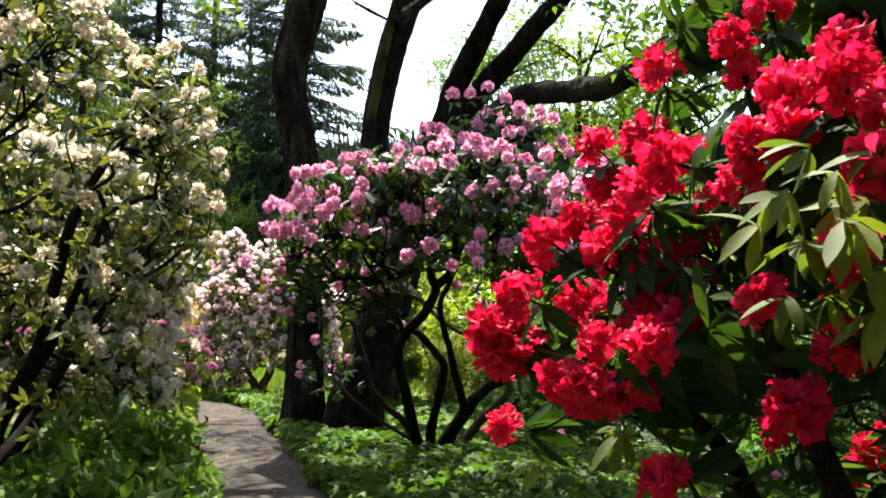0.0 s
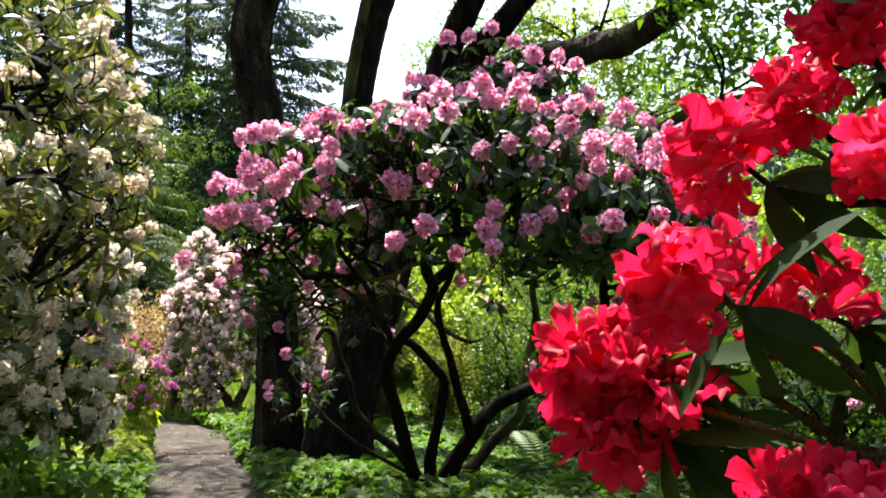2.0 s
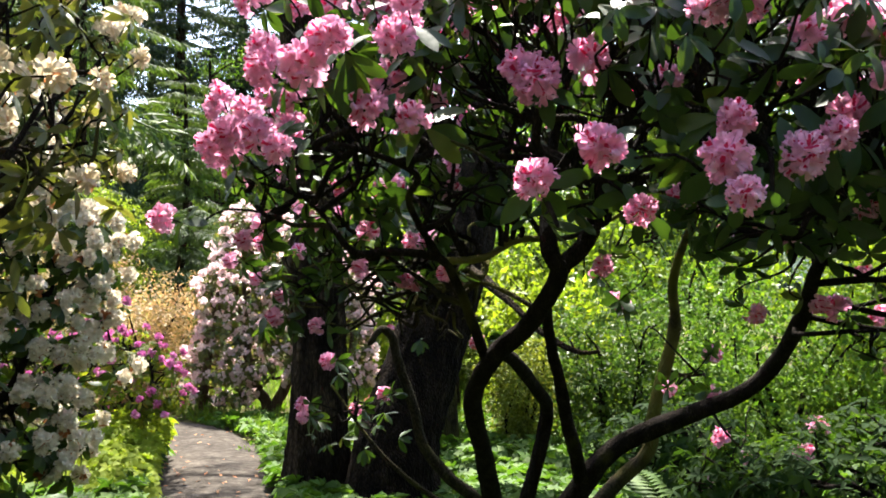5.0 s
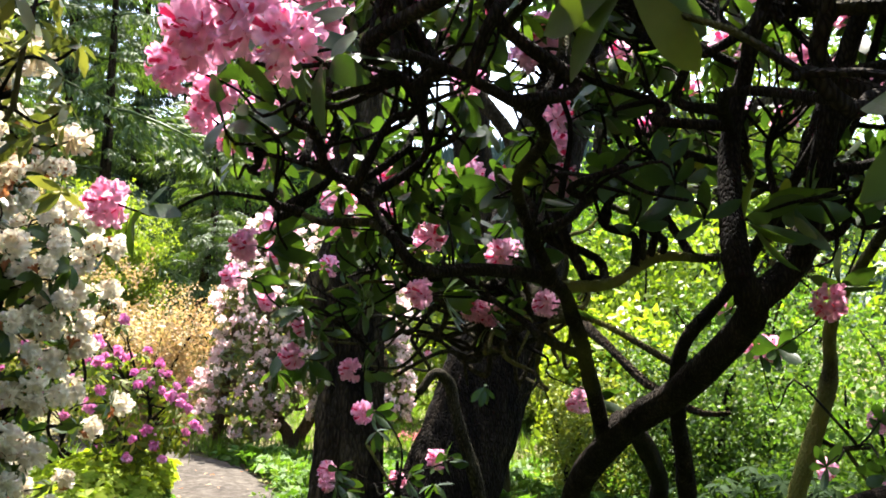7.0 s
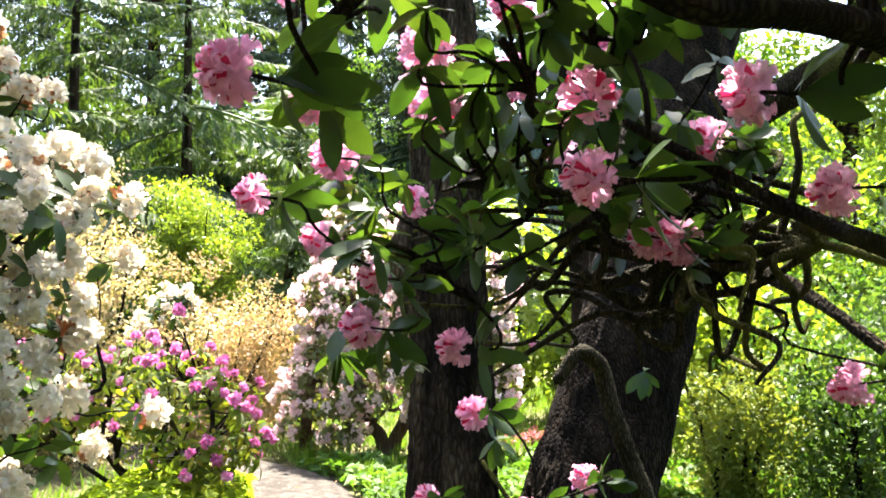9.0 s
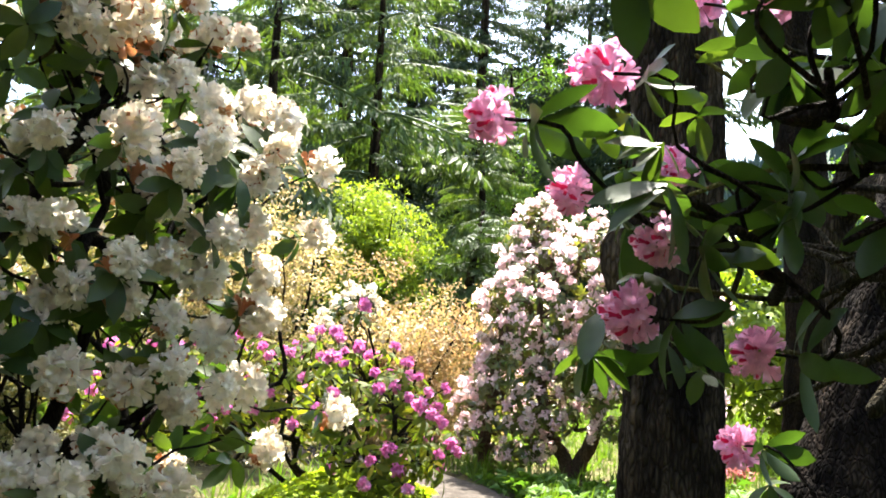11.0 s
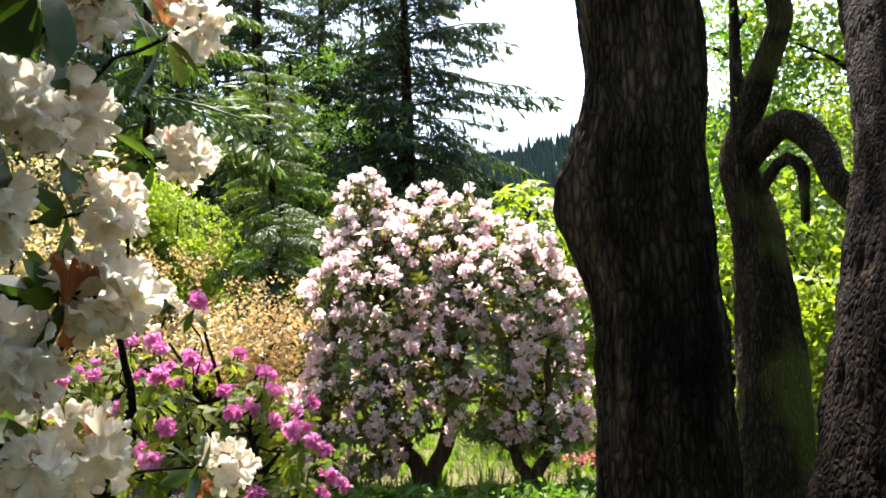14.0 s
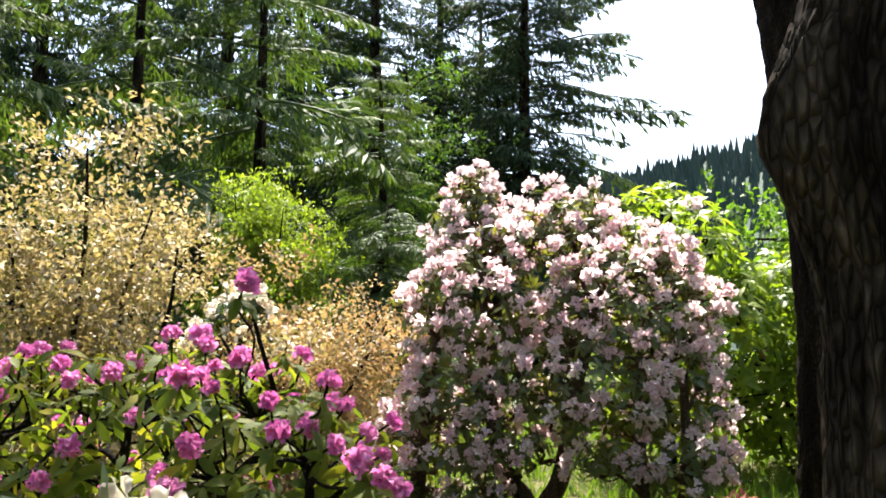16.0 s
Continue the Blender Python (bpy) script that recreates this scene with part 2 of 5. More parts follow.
def to_mesh(name, s, mats, smooth=True):
    me = bpy.data.meshes.new(name)
    me.vertices.add(len(s.v))
    me.vertices.foreach_set("co", s.v.astype(np.float32).ravel())
    me.loops.add(len(s.f) * 4)
    me.loops.foreach_set("vertex_index", s.f.astype(np.int32).ravel())
    me.polygons.add(len(s.f))
    me.polygons.foreach_set("loop_start", np.arange(0, len(s.f) * 4, 4, dtype=np.int32))
    me.polygons.foreach_set("material_index", s.mi.astype(np.int32))
    me.polygons.foreach_set("use_smooth", np.full(len(s.f), smooth))
    for m in mats:
        me.materials.append(m)
    me.update(calc_edges=True)
    return me


def root(name, at, label, category, group="", kind=""):
    ob = new(name)
    ob.matrix_basis = Matrix.Translation(at)
    ob.empty_display_size = 0.2
    return tagged(ob, label, category, group, kind)


def child(name, me, parent, label="", m=None, kind=""):
    ob = new(name, me)
    ob.parent = parent
    ob.matrix_parent_inverse = parent.matrix_basis.inverted()
    if m is not None:
        ob.matrix_basis = m
    return tagged(ob, label, kind=kind)


def single(name, s, mats, label, category, kind="", smooth=True):
    return tagged(new(name, to_mesh(name, s, mats, smooth)), label, category, kind=kind)


def unit(v):
    v = np.asarray(v, float)
    return v / (np.linalg.norm(v) + 1e-9)


def aim(at, d, twist=0.0, size=1.0):
    """A pose whose z points along d."""
    z = unit(d)
    x = unit(np.cross((0, 0, 1) if abs(z[2]) < 0.95 else (0, 1, 0), z))
    y = np.cross(z, x)
    c, s = math.cos(twist), math.sin(twist)
    m = np.eye(4)
    m[:3, 0], m[:3, 1], m[:3, 2], m[:3, 3] = (c * x + s * y) * size, (c * y - s * x) * size, z * size, at
    return m


def aims(at, d, twist, size):
    """Many poses at once."""
    z = d / (np.linalg.norm(d, axis=1, keepdims=True) + 1e-9)
    up = np.where(np.abs(z[:, 2:]) < 0.95, (0.0, 0.0, 1.0), (0.0, 1.0, 0.0))
    x = np.cross(up, z)
    x /= np.linalg.norm(x, axis=1, keepdims=True) + 1e-9
    y = np.cross(z, x)
    c, s = np.cos(twist)[:, None], np.sin(twist)[:, None]
    m = np.zeros((len(at), 4, 4))
    m[:, :3, 0], m[:, :3, 1], m[:, :3, 2], m[:, :3, 3] = (c * x + s * y) * size[:, None], (c * y - s * x) * size[:, None], z * size[:, None], at
    m[:, 3, 3] = 1
    return m


def smooth_line(pts, n):
    """A Catmull-Rom line through the points, n to a span."""
    p = np.asarray(pts, float)
    p = np.vstack([2 * p[0] - p[1], p, 2 * p[-1] - p[-2]])
    out = []
    for k in range(1, len(p) - 2):
        for t in np.arange(n) / n:
            a, b, c, d = p[k - 1:k + 3]
            out.append(0.5 * (2 * b + (c - a) * t + (2 * a - 5 * b + 4 * c - d) * t * t + (3 * b - a - 3 * c + d) * t ** 3))
    out.append(p[-2])
    return np.array(out)


def tube(line, radii, sides=8, rough=0.0, ridges=0, seed=0):
    """A closed tapered tube along a line; rough makes it gnarled, ridges furrow it."""
    line = np.asarray(line, float)
    n = len(line)
    r = np.interp(np.linspace(0, 1, n), np.linspace(0, 1, len(radii)), radii)
    d = np.gradient(line, axis=0)
    d /= np.linalg.norm(d, axis=1, keepdims=True) + 1e-9
    x = np.cross(d[0], (0.3, 0.9, 0.1))
    a = np.arange(sides) / sides * 2 * math.pi
    v = []
    for k in range(n):
        x = unit(x - d[k] * (x @ d[k]))
        y = np.cross(d[k], x)
        rr = np.full(sides, r[k])
        if rough:
            rr = np.array([r[k] * (1 + rough * (noise.noise((math.cos(q) * 1.3 + seed, math.sin(q) * 1.3, k * 0.22)) + 0.5 * noise.noise((math.cos(q) * 3 + seed, math.sin(q) * 3, k * 0.7)))) for q in a])
        if ridges:
            bend = np.array([noise.noise((math.cos(q) * 2 + seed, math.sin(q) * 2, k * 0.11)) for q in a])
            fine = np.array([noise.noise((math.cos(q) * 9 + seed, math.sin(q) * 9, k * 0.35)) for q in a])
            rr = rr + 0.006 * np.cos(a * ridges + 6 * bend + 0.03 * k) + 0.008 * fine
        v.append(line[k] + np.outer(np.cos(a) * rr, x) + np.outer(np.sin(a) * rr, y))
    f = [(k * sides + j, k * sides + (j + 1) % sides, (k + 1) * sides + (j + 1) % sides, (k + 1) * sides + j) for k in range(n - 1) for j in range(sides)]
    v.append(line[-1][None] + d[-1] * r[-1])
    t = n * sides
    f += [((n - 1) * sides + j, (n - 1) * sides + (j + 1) % sides, t, t) for j in range(0, sides)]
    f = [q if q[2] != q[3] else None for q in f]
    end = [((n - 1) * sides + j, (n - 1) * sides + (j + 1) % sides, (n - 1) * sides + (j + 2) % sides, t) for j in range(0, sides, 2)]
    return Shape(np.concatenate(v), [q for q in f if q] + end)


def leaf_shape(length, width, rows=5, fold=0.25, droop=0.25, widest=0.55, wave=0.0):
    """A blade along +x from the origin, folded on its midrib and drooping."""
    v, f = [], []
    for k in range(rows):
        t = k / (rows - 1)
        w = width * 0.5 * max(0.06, math.sin(math.pi * t ** (math.log(0.5) / math.log(widest))) ** 0.65)
        z = -droop * length * t * t
        for s in (-1, 0, 1):
            v.append((length * t, s * w, z + abs(s) * w * fold + wave * math.sin(7 * t + s) * w))
    for k in range(rows - 1):
        for s in range(2):
            a = k * 3 + s
            f.append((a, a + 3, a + 4, a + 1))
    return Shape(v, f)


def blade_shape(length, width, fold=0.25, droop=0.15):
    """A small folded leaf of one bent quad along +x."""
    return Shape([(0, 0, 0), (length * 0.45, -width * 0.5, width * fold), (length, 0, -droop * length), (length * 0.45, width * 0.5, width * fold)], [(0, 1, 2, 3)])


def turned(s, yaw, pitch, roll=0.0, size=1.0, at=(0, 0, 0)):
    m = np.array((Matrix.Translation(at) @ Euler((roll, -pitch, yaw)).to_matrix().to_4x4() @ Matrix.Scale(size, 4)))
    return s.moved(m)


def whorl_shape(count, length, width, seed, rows=5, pitch=(-35, 25), widest=0.55):
    """Leaves spread round the end of a twig; the twig points along +z."""
    r = np.random.default_rng(seed)
    parts = []
    for k in range(count):
        base = leaf_shape(1, width / length * r.uniform(0.85, 1.15), rows, r.uniform(0.05, 0.25), r.uniform(0.1, 0.45), widest, 0.05)
        parts.append(turned(base, k * 2.399 + r.uniform(-0.3, 0.3), radians(r.uniform(*pitch)), r.uniform(-0.4, 0.4), length * r.uniform(0.7, 1.15), (0, 0, -0.02 * k / count)))
    return joined(parts)


def floret_shape(seed, radius, blotch, fine=False):
    """Five rounded, ruffled lobes of a deep funnel, its mouth along +z; the upper lobe may carry a blotch."""
    r = np.random.default_rng(seed)
    v, f, mi = [], [], []
    wide = r.uniform(0.9, 1.1)
    rows = ((0.13, 0.62, -1.0), (0.36, 0.63, -0.25), (0.62, 0.59, 0.12), (0.86, 0.49, 0.22), (1.0, 0.28, 0.10)) if fine is True else ((0.13, 0.62, -1.0), (0.44, 0.63, -0.08), (0.80, 0.52, 0.22), (1.02, 0.28, 0.12))
    cols = {True: (-1, -0.5, 0, 0.5, 1), False: (-1, 0, 1), None: (-0.9, 0.9)}[fine]
    n = len(cols)
    for k in range(5):
        a = k * 2 * math.pi / 5 + r.uniform(-0.08, 0.08)
        curl, phase, size = r.uniform(-0.28, 0.18), r.uniform(0, 6.28), r.uniform(0.9, 1.1)
        o = len(v)
        for row, (t, w, h) in enumerate(rows):
            free = max(0.0, (t - 0.35) / 0.65)
            for s in cols:
                wave = 0.18 * free * math.sin(phase + s * 4.2) + 0.10 * free * abs(s) - 0.06 * free * (abs(s) < 0.3)
                rad = (t + 0.06 * free * math.sin(phase * 1.7 + s * 5)) * (1 - 0.10 * abs(s) * free) * (size if row > 1 else 1) * (wide if row else 1)
                ang = a + s * w
                v.append((rad * math.cos(ang) * radius, rad * math.sin(ang) * radius, (h + wave + curl * free * free) * radius))
        for row in range(len(rows) - 1):
            for s in range(n - 1):
                q = o + row * n + s
                f.append((q, q + 1, q + n + 1, q + n))
                mi.append(1 if blotch and k == 0 and row <= len(rows) - 3 and (fine is not True or 0 < s < n - 2 or row == 0) else 0)
    return Shape(v, f, mi)


def truss_shape(seed, florets=13, dome=0.05, radius=0.034, blotch=True, wilt=0.0, spread=0.3, tall=1.15, loose=0.14, fine=False):
    """A loose dome of florets at the end of a twig that points along +z; the lower ones droop."""
    r = np.random.default_rng(seed)
    parts = []
    for k in range(florets):
        z = 1 - (k + 0.4) / florets * (1 + spread)
        a = k * 2.399 + r.uniform(-0.3, 0.3)
        q = math.sqrt(max(0.0, 1 - z * z))
        d = np.array((q * math.cos(a), q * math.sin(a), z))
        fl = floret_shape(seed * 50 + k, radius * r.uniform(0.85, 1.15), blotch, fine)
        if r.random() < wilt:
            if r.random() < 0.12:
                fl.mi[:] = 1
            else:
                rim = r.random(5) < 0.6
                per_lobe = len(fl.f) // 5
                row = {True: 4, False: 2, None: 1}[fine]
                for lobe in np.where(rim)[0]:
                    fl.mi[(lobe + 1) * per_lobe - row:(lobe + 1) * per_lobe] = 1
        at = d * dome * (1, 1, tall) * r.uniform(1 - loose, 1 + loose)
        parts.append(fl.moved(aim(at + (0, 0, 0.01), d * (1, 1, 0.6) + (0, 0, -0.1) + r.normal(size=3) * loose * 1.5, r.uniform(-0.5, 0.5) + math.pi / 2)))
    return joined(parts)


def crown_tips(lobes, count, gap, seed, down=-0.45, clear=()):
    """Points and outward ways on the outside of a crown of ellipsoid lobes, no two nearer than gap."""
    r = np.random.default_rng(seed)
    c = np.array([q[:3] for q in lobes], float)
    s = np.array([q[3:6] for q in lobes], float)
    area = (s[:, 0] * s[:, 1] + s[:, 1] * s[:, 2] + s[:, 0] * s[:, 2])
    pts, ways, tries = np.zeros((0, 3)), [], 0
    while len(ways) < count and tries < count * 40:
        tries += 1
        k = r.choice(len(c), p=area / area.sum())
        d = unit(r.normal(size=3))
        if d[2] < down:
            continue
        p = c[k] + d * s[k] * (r.uniform(0.80, 1.03) + 0.16 * noise.noise(Vector(d * 2.3 + c[k])))
        if any(((p - c[j]) / s[j] @ ((p - c[j]) / s[j])) < 0.72 for j in range(len(c)) if j != k):
            continue
        if len(pts) and (np.linalg.norm(pts - p, axis=1) < gap).any():
            continue
        if any(near_line(p, line, gapw) for line, gapw in clear):
            continue
        pts = np.vstack([pts, p])
        ways.append(unit(d / s[k]) * 0.8 + np.array((0, 0, 0.35)) + r.normal(size=3) * 0.18)
    return pts, np.array(ways)


def near_line(p, line, gap):
    for a, b in zip(line[:-1], line[1:]):
        a, b = np.asarray(a, float), np.asarray(b, float)
        t = np.clip((p - a) @ (b - a) / ((b - a) @ (b - a)), 0, 1)
        if np.linalg.norm(p - a - t * (b - a)) < gap:
            return True
    return False


def twigs_shape(tips, ways, skeleton, seed, thick=0.006, reach=0.10, per=7):
    """Crooked side branches, each to a group of tips, and the twigs from it to every tip."""
    r = np.random.default_rng(seed)
    k = max(3, len(tips) // per)
    mids = tips[r.choice(len(tips), k, replace=False)].copy()
    for _ in range(6):
        own = np.argmin(np.linalg.norm(tips[:, None] - mids[None], axis=2), axis=1)
        mids = np.array([tips[own == j].mean(0) if (own == j).any() else mids[j] for j in range(k)])
    parts = []
    for j in range(k):
        mine = np.where(own == j)[0]
        if not len(mine):
            continue
        c = mids[j] - np.mean([unit(ways[i]) for i in mine], 0) * 0.16
        gap = np.linalg.norm((skeleton - c) * (1, 1, 0.8), axis=1) + np.where(skeleton[:, 2] > c[2] + 0.05, 0.5, 0) + r.uniform(0, 0.25, len(skeleton))
        low = skeleton[np.argmin(gap)]
        far = np.linalg.norm(c - low)
        knots = [low] + [low + (c - low) * q + r.normal(size=3) * 0.10 * far * (1, 1, 0.7) + (0, 0, -0.05 * far * math.sin(q * 3.1)) for q in (0.25, 0.5, 0.75)] + [c]
        line = smooth_line(knots, 4)
        parts.append(tube(line, [thick * 3.2, thick * 2.4, thick * 1.6], 6, 0.3, 0, r.uniform(0, 99)))
        for i in mine:
            p, w = tips[i], unit(ways[i])
            a = line[int(r.uniform(0.45, 0.99) * (len(line) - 1))]
            q = p - w * reach
            b = (a + q) / 2 + r.normal(size=3) * 0.13 * np.linalg.norm(q - a)
            far = np.linalg.norm(q - a)
            bends = [b] if far < 0.35 else [a + (q - a) * e + r.normal(size=3) * 0.10 * far + (0, 0, -0.10 * far * math.sin(e * 3.1)) for e in (0.25, 0.5, 0.78)]
            parts.append(tube(smooth_line([a, *bends, q, p], 3), [thick * (1.3 if far < 0.35 else 2.0), thick * 0.9, thick * 0.65], 4, 0.2, 0, r.uniform(0, 99)))
    return joined(parts)


def rhododendron(name, base, label, lobes, stems, trusses, whorls, truss_meshes, whorl_meshes, stem_material, seed,
                 gap=0.11, clear=(), fixed=(), size=1.0, singles=280, fine_meshes=(), flower="flower_truss", down=-0.45, twig=0.006, group="", sink=0.09, leafy=None, twig_step=4, low_size=1.0, more_leaves=(), more_meshes=(), rest_meshes=(), leaf_down=-0.8, fixed_gap=None, leaf_clear=None):
    """A bush: stems from the ground, twigs to the tips, a whorl of leaves at each tip and a truss on many."""
    r = np.random.default_rng(seed)
    thing = root(name, base, label, "bush", group)
    lines = []
    for pts, radii, mat in stems:
        line = smooth_line(pts, 6)
        lines.append(line)
        child("stem", to_mesh("stem", tube(line, radii, 10, 0.22, 0, r.uniform(0, 99)), [mat]), thing)
    skeleton = np.concatenate(lines)
    skeleton = skeleton[skeleton[:, 2] > min(0.5, np.quantile(skeleton[:, 2], 0.35))]
    pts, ways = crown_tips(lobes, trusses, gap, seed, down, clear)
    if len(fixed):
        fx = np.asarray(fixed, float).reshape(-1, 3)
        c = np.array([q[:3] for q in lobes]).mean(0)
        keep = (np.linalg.norm(pts[:, None] - fx[None], axis=2) > (fixed_gap or gap)).all(1) if len(pts) else np.zeros(0, bool)
        fw = fx - c
        fw /= np.linalg.norm(fw, axis=1, keepdims=True)
        pts, ways = np.vstack([fx, pts[keep]]), np.vstack([fw * 0.8 + (0, -0.25, 0.3), ways[keep]])
    held = len(fixed) // 3
    near = held + np.argsort([min(np.linalg.norm(p - np.array(c)) for c in CAMERA_WAY) for p in pts[held:]])
    near = np.r_[np.arange(held), near].astype(int)
    pts, ways = pts[near], ways[near]
    lp, lw = crown_tips(leafy or lobes, whorls, gap * 0.55, seed + 1, leaf_down, clear if leaf_clear is None else leaf_clear)
    lp = lp - lw * np.random.default_rng(seed + 5).uniform(0.0, 0.16, (len(lp), 1))
    child("branchwork", to_mesh("branchwork", twigs_shape(np.vstack([pts, lp[::twig_step]]), np.vstack([ways, lw[::twig_step]]), skeleton, seed, twig), [stem_material]), thing, "thin forked twigs", kind="stuff")
    for k, (p, w) in enumerate(zip(pts[:singles], ways)):
        kinds = fine_meshes if fine_meshes and (k < len(fixed) // 3 or near_line(p, CAMERA_WAY, 1.0)) else truss_meshes
        child(flower, kinds[k % len(kinds)][1], thing, m=Matrix(aim(p, w, r.uniform(0, 6.28), size * (low_size if p[2] < 1.95 else 1.0) * r.uniform(0.8, 1.15))))
    plain = rest_meshes or truss_meshes
    for j, (sh, me) in enumerate(plain):
        rest = [aim(p, w, r.uniform(0, 6.28), size * r.uniform(0.8, 1.15)) for p, w in list(zip(pts, ways))[singles + j::len(plain)]]
        if rest:
            child("blossom", to_mesh("blossom", scattered(sh, rest), list(me.materials)), thing, kind="stuff")
    allp = np.vstack([pts - np.array([unit(w) for w in ways]) * sink * 0.5, lp])
    allw = np.vstack([ways, lw])
    order = np.argsort(r.random(len(allp)))
    for k, i in enumerate(order[:220]):
        child("leaf_whorl", whorl_meshes[k % len(whorl_meshes)][1], thing, m=Matrix(aim(allp[i], allw[i], r.uniform(0, 6.28), r.uniform(0.75, 1.2))))
    for k, p in enumerate(more_leaves):
        kinds = more_meshes or whorl_meshes
        child("leaf_whorl", kinds[k % len(kinds)][1], thing, m=Matrix(aim(p, (r.normal() * 0.4, r.normal() * 0.4 - 0.3, 0.8), r.uniform(0, 6.28), r.uniform(0.65, 1.0))))
    rest = order[220:]
    for j, (sh, me) in enumerate(whorl_meshes):
        ms = [aim(allp[i], allw[i], r.uniform(0, 6.28), r.uniform(0.75, 1.2)) for i in rest[j::len(whorl_meshes)]]
        if ms:
            child("foliage", to_mesh("foliage", scattered(sh, ms), list(me.materials)), thing, kind="stuff")
    return thing


def variants(name, shapes, mats):
    return [(s, to_mesh(name, s, mats)) for s in shapes]


def stem_fan(base, tops, radius, mat, seed, wobble=0.12):
    """Crooked stems from one base to the given tops."""
    r = np.random.default_rng(seed)
    out = []
    for top in tops:
        b, t = np.asarray(base, float), np.asarray(top, float)
        pts = [b + (r.normal(size=3) * (0.05, 0.05, 0)), *[b + (t - b) * np.array((q ** 1.3, q ** 1.3, q)) + r.normal(size=3) * wobble for q in (0.25, 0.5, 0.75)], t]
        out.append((pts, [radius, radius * 0.8, radius * 0.6, radius * 0.3], mat))
    return out


# ---- ground ----
def height(x, y):
    far = np.hypot(x, y - 8)
    h = 0.05 * np.sin(x * 0.7 + 1) * np.sin(y * 0.5) * np.clip((np.abs(x + 0.16 * np.maximum(y - 6, 0)) - 1) / 2, 0, 1)
    return h + np.clip(far - 60, 0, None) * 0.01


PATH_LINE = smooth_line([(0.25, -3.0, 0), (0.1, 0.0, 0), (-0.25, 3.0, 0), (-0.8, 5.5, 0), (-1.75, 8.2, 0), (-2.6, 10.8, 0), (-3.15, 12.6, 0), (-4.3, 14.4, 0), (-6.5, 15.6, 0)], 10)
PATH_HALF = 0.54


def path_distance(x, y):
    p = np.stack([x, y], -1)[..., None, :] - PATH_LINE[:, :2]
    return np.sqrt((p ** 2).sum(-1)).min(-1)


def ground():
    a = np.concatenate([np.linspace(-400, -20, 20), np.linspace(-18, 16, 110), np.linspace(20, 400, 20)])
    b = np.concatenate([np.linspace(-300, -8, 14), np.linspace(-6, 26, 110), np.linspace(30, 500, 24)])
    x, y = np.meshgrid(a, b, indexing="ij")
    d = path_distance(x, y)
    lump = np.array([noise.noise((u * 1.7, w * 1.7, 0)) for u, w in zip(x.ravel(), y.ravel())]).reshape(x.shape)
    z = height(x, y) + np.clip((d - PATH_HALF) / 0.35, 0, 1) * (0.05 + 0.05 * lump) - np.where(d < PATH_HALF + 0.1, 0.03, 0)
    v = np.stack([x, y, z], -1).reshape(-1, 3)
    n = len(b)
    i, j = np.meshgrid(np.arange(len(a) - 1), np.arange(n - 1), indexing="ij")
    q = (i * n + j).ravel()
    single("ground", Shape(v, np.stack([q, q + n, q + n + 1, q + 1], -1)), [M_SOIL], "dark garden soil with leaf mould and moss", "ground", "structure")


def path():
    line, n = PATH_LINE, 9
    d = np.gradient(line, axis=0)
    side = np.stack([d[:, 1], -d[:, 0], 0 * d[:, 0]], -1)
    side /= np.linalg.norm(side, axis=1, keepdims=True)
    v = []
    for k in range(len(line)):
        for j in range(n):
            s = j / (n - 1) * 2 - 1
            w = PATH_HALF * (1 + 0.12 * noise.noise((k * 0.3, 5.0 * (s > 0), 2.0)))
            p = line[k] + side[k] * s * w
            v.append((p[0], p[1], 0.004 + 0.03 * (1 - s * s) - 0.02 * (abs(s) == 1) + 0.012 * noise.noise((p[0] * 2, p[1] * 2, 0))))
    f = [(k * n + j, k * n + j + 1, (k + 1) * n + j + 1, (k + 1) * n + j) for k in range(len(line) - 1) for j in range(n - 1)]
    single("path", Shape(v, f), [M_PATH], "trodden grey-brown earth garden path, dappled with sun", "path", "structure")


ground()
path()


# ---- the big trees ----
def trunk_line(pts, step):
    p = smooth_line(pts, 12)
    s = np.r_[0, np.cumsum(np.linalg.norm(np.diff(p, axis=0), axis=1))]
    t = np.arange(0, s[-1], step)
    return np.stack([np.interp(t, s, p[:, k]) for k in range(3)], -1)


def leaf_spray(count, length, width, seed, rows=3):
    """A twig end with alternate leaves."""
    r = np.random.default_rng(seed)
    lf = blade_shape(length, width)
    return joined([turned(lf, r.uniform(0, 6.28), radians(r.uniform(-50, 60)), r.uniform(-1, 1), r.uniform(0.6, 1.2), r.normal(size=3) * length * 0.7) for _ in range(count)])


def leaf_clouds(centres, spread, per, spray, seed, flat=0.6):
    r = np.random.default_rng(seed)
    c = np.repeat(np.asarray(centres, float).reshape(-1, 3), per, axis=0)
    n = len(c)
    off = r.normal(size=(n, 3)) * spread * (1, 1, flat)
    return scattered(spray, aims(c + off, r.normal(size=(n, 3)) + (0, 0, 0.6), r.uniform(0, 6.28, n), r.uniform(0.7, 1.3, n)))


OAK_SPRAY = leaf_spray(8, 0.10, 0.055, 3)


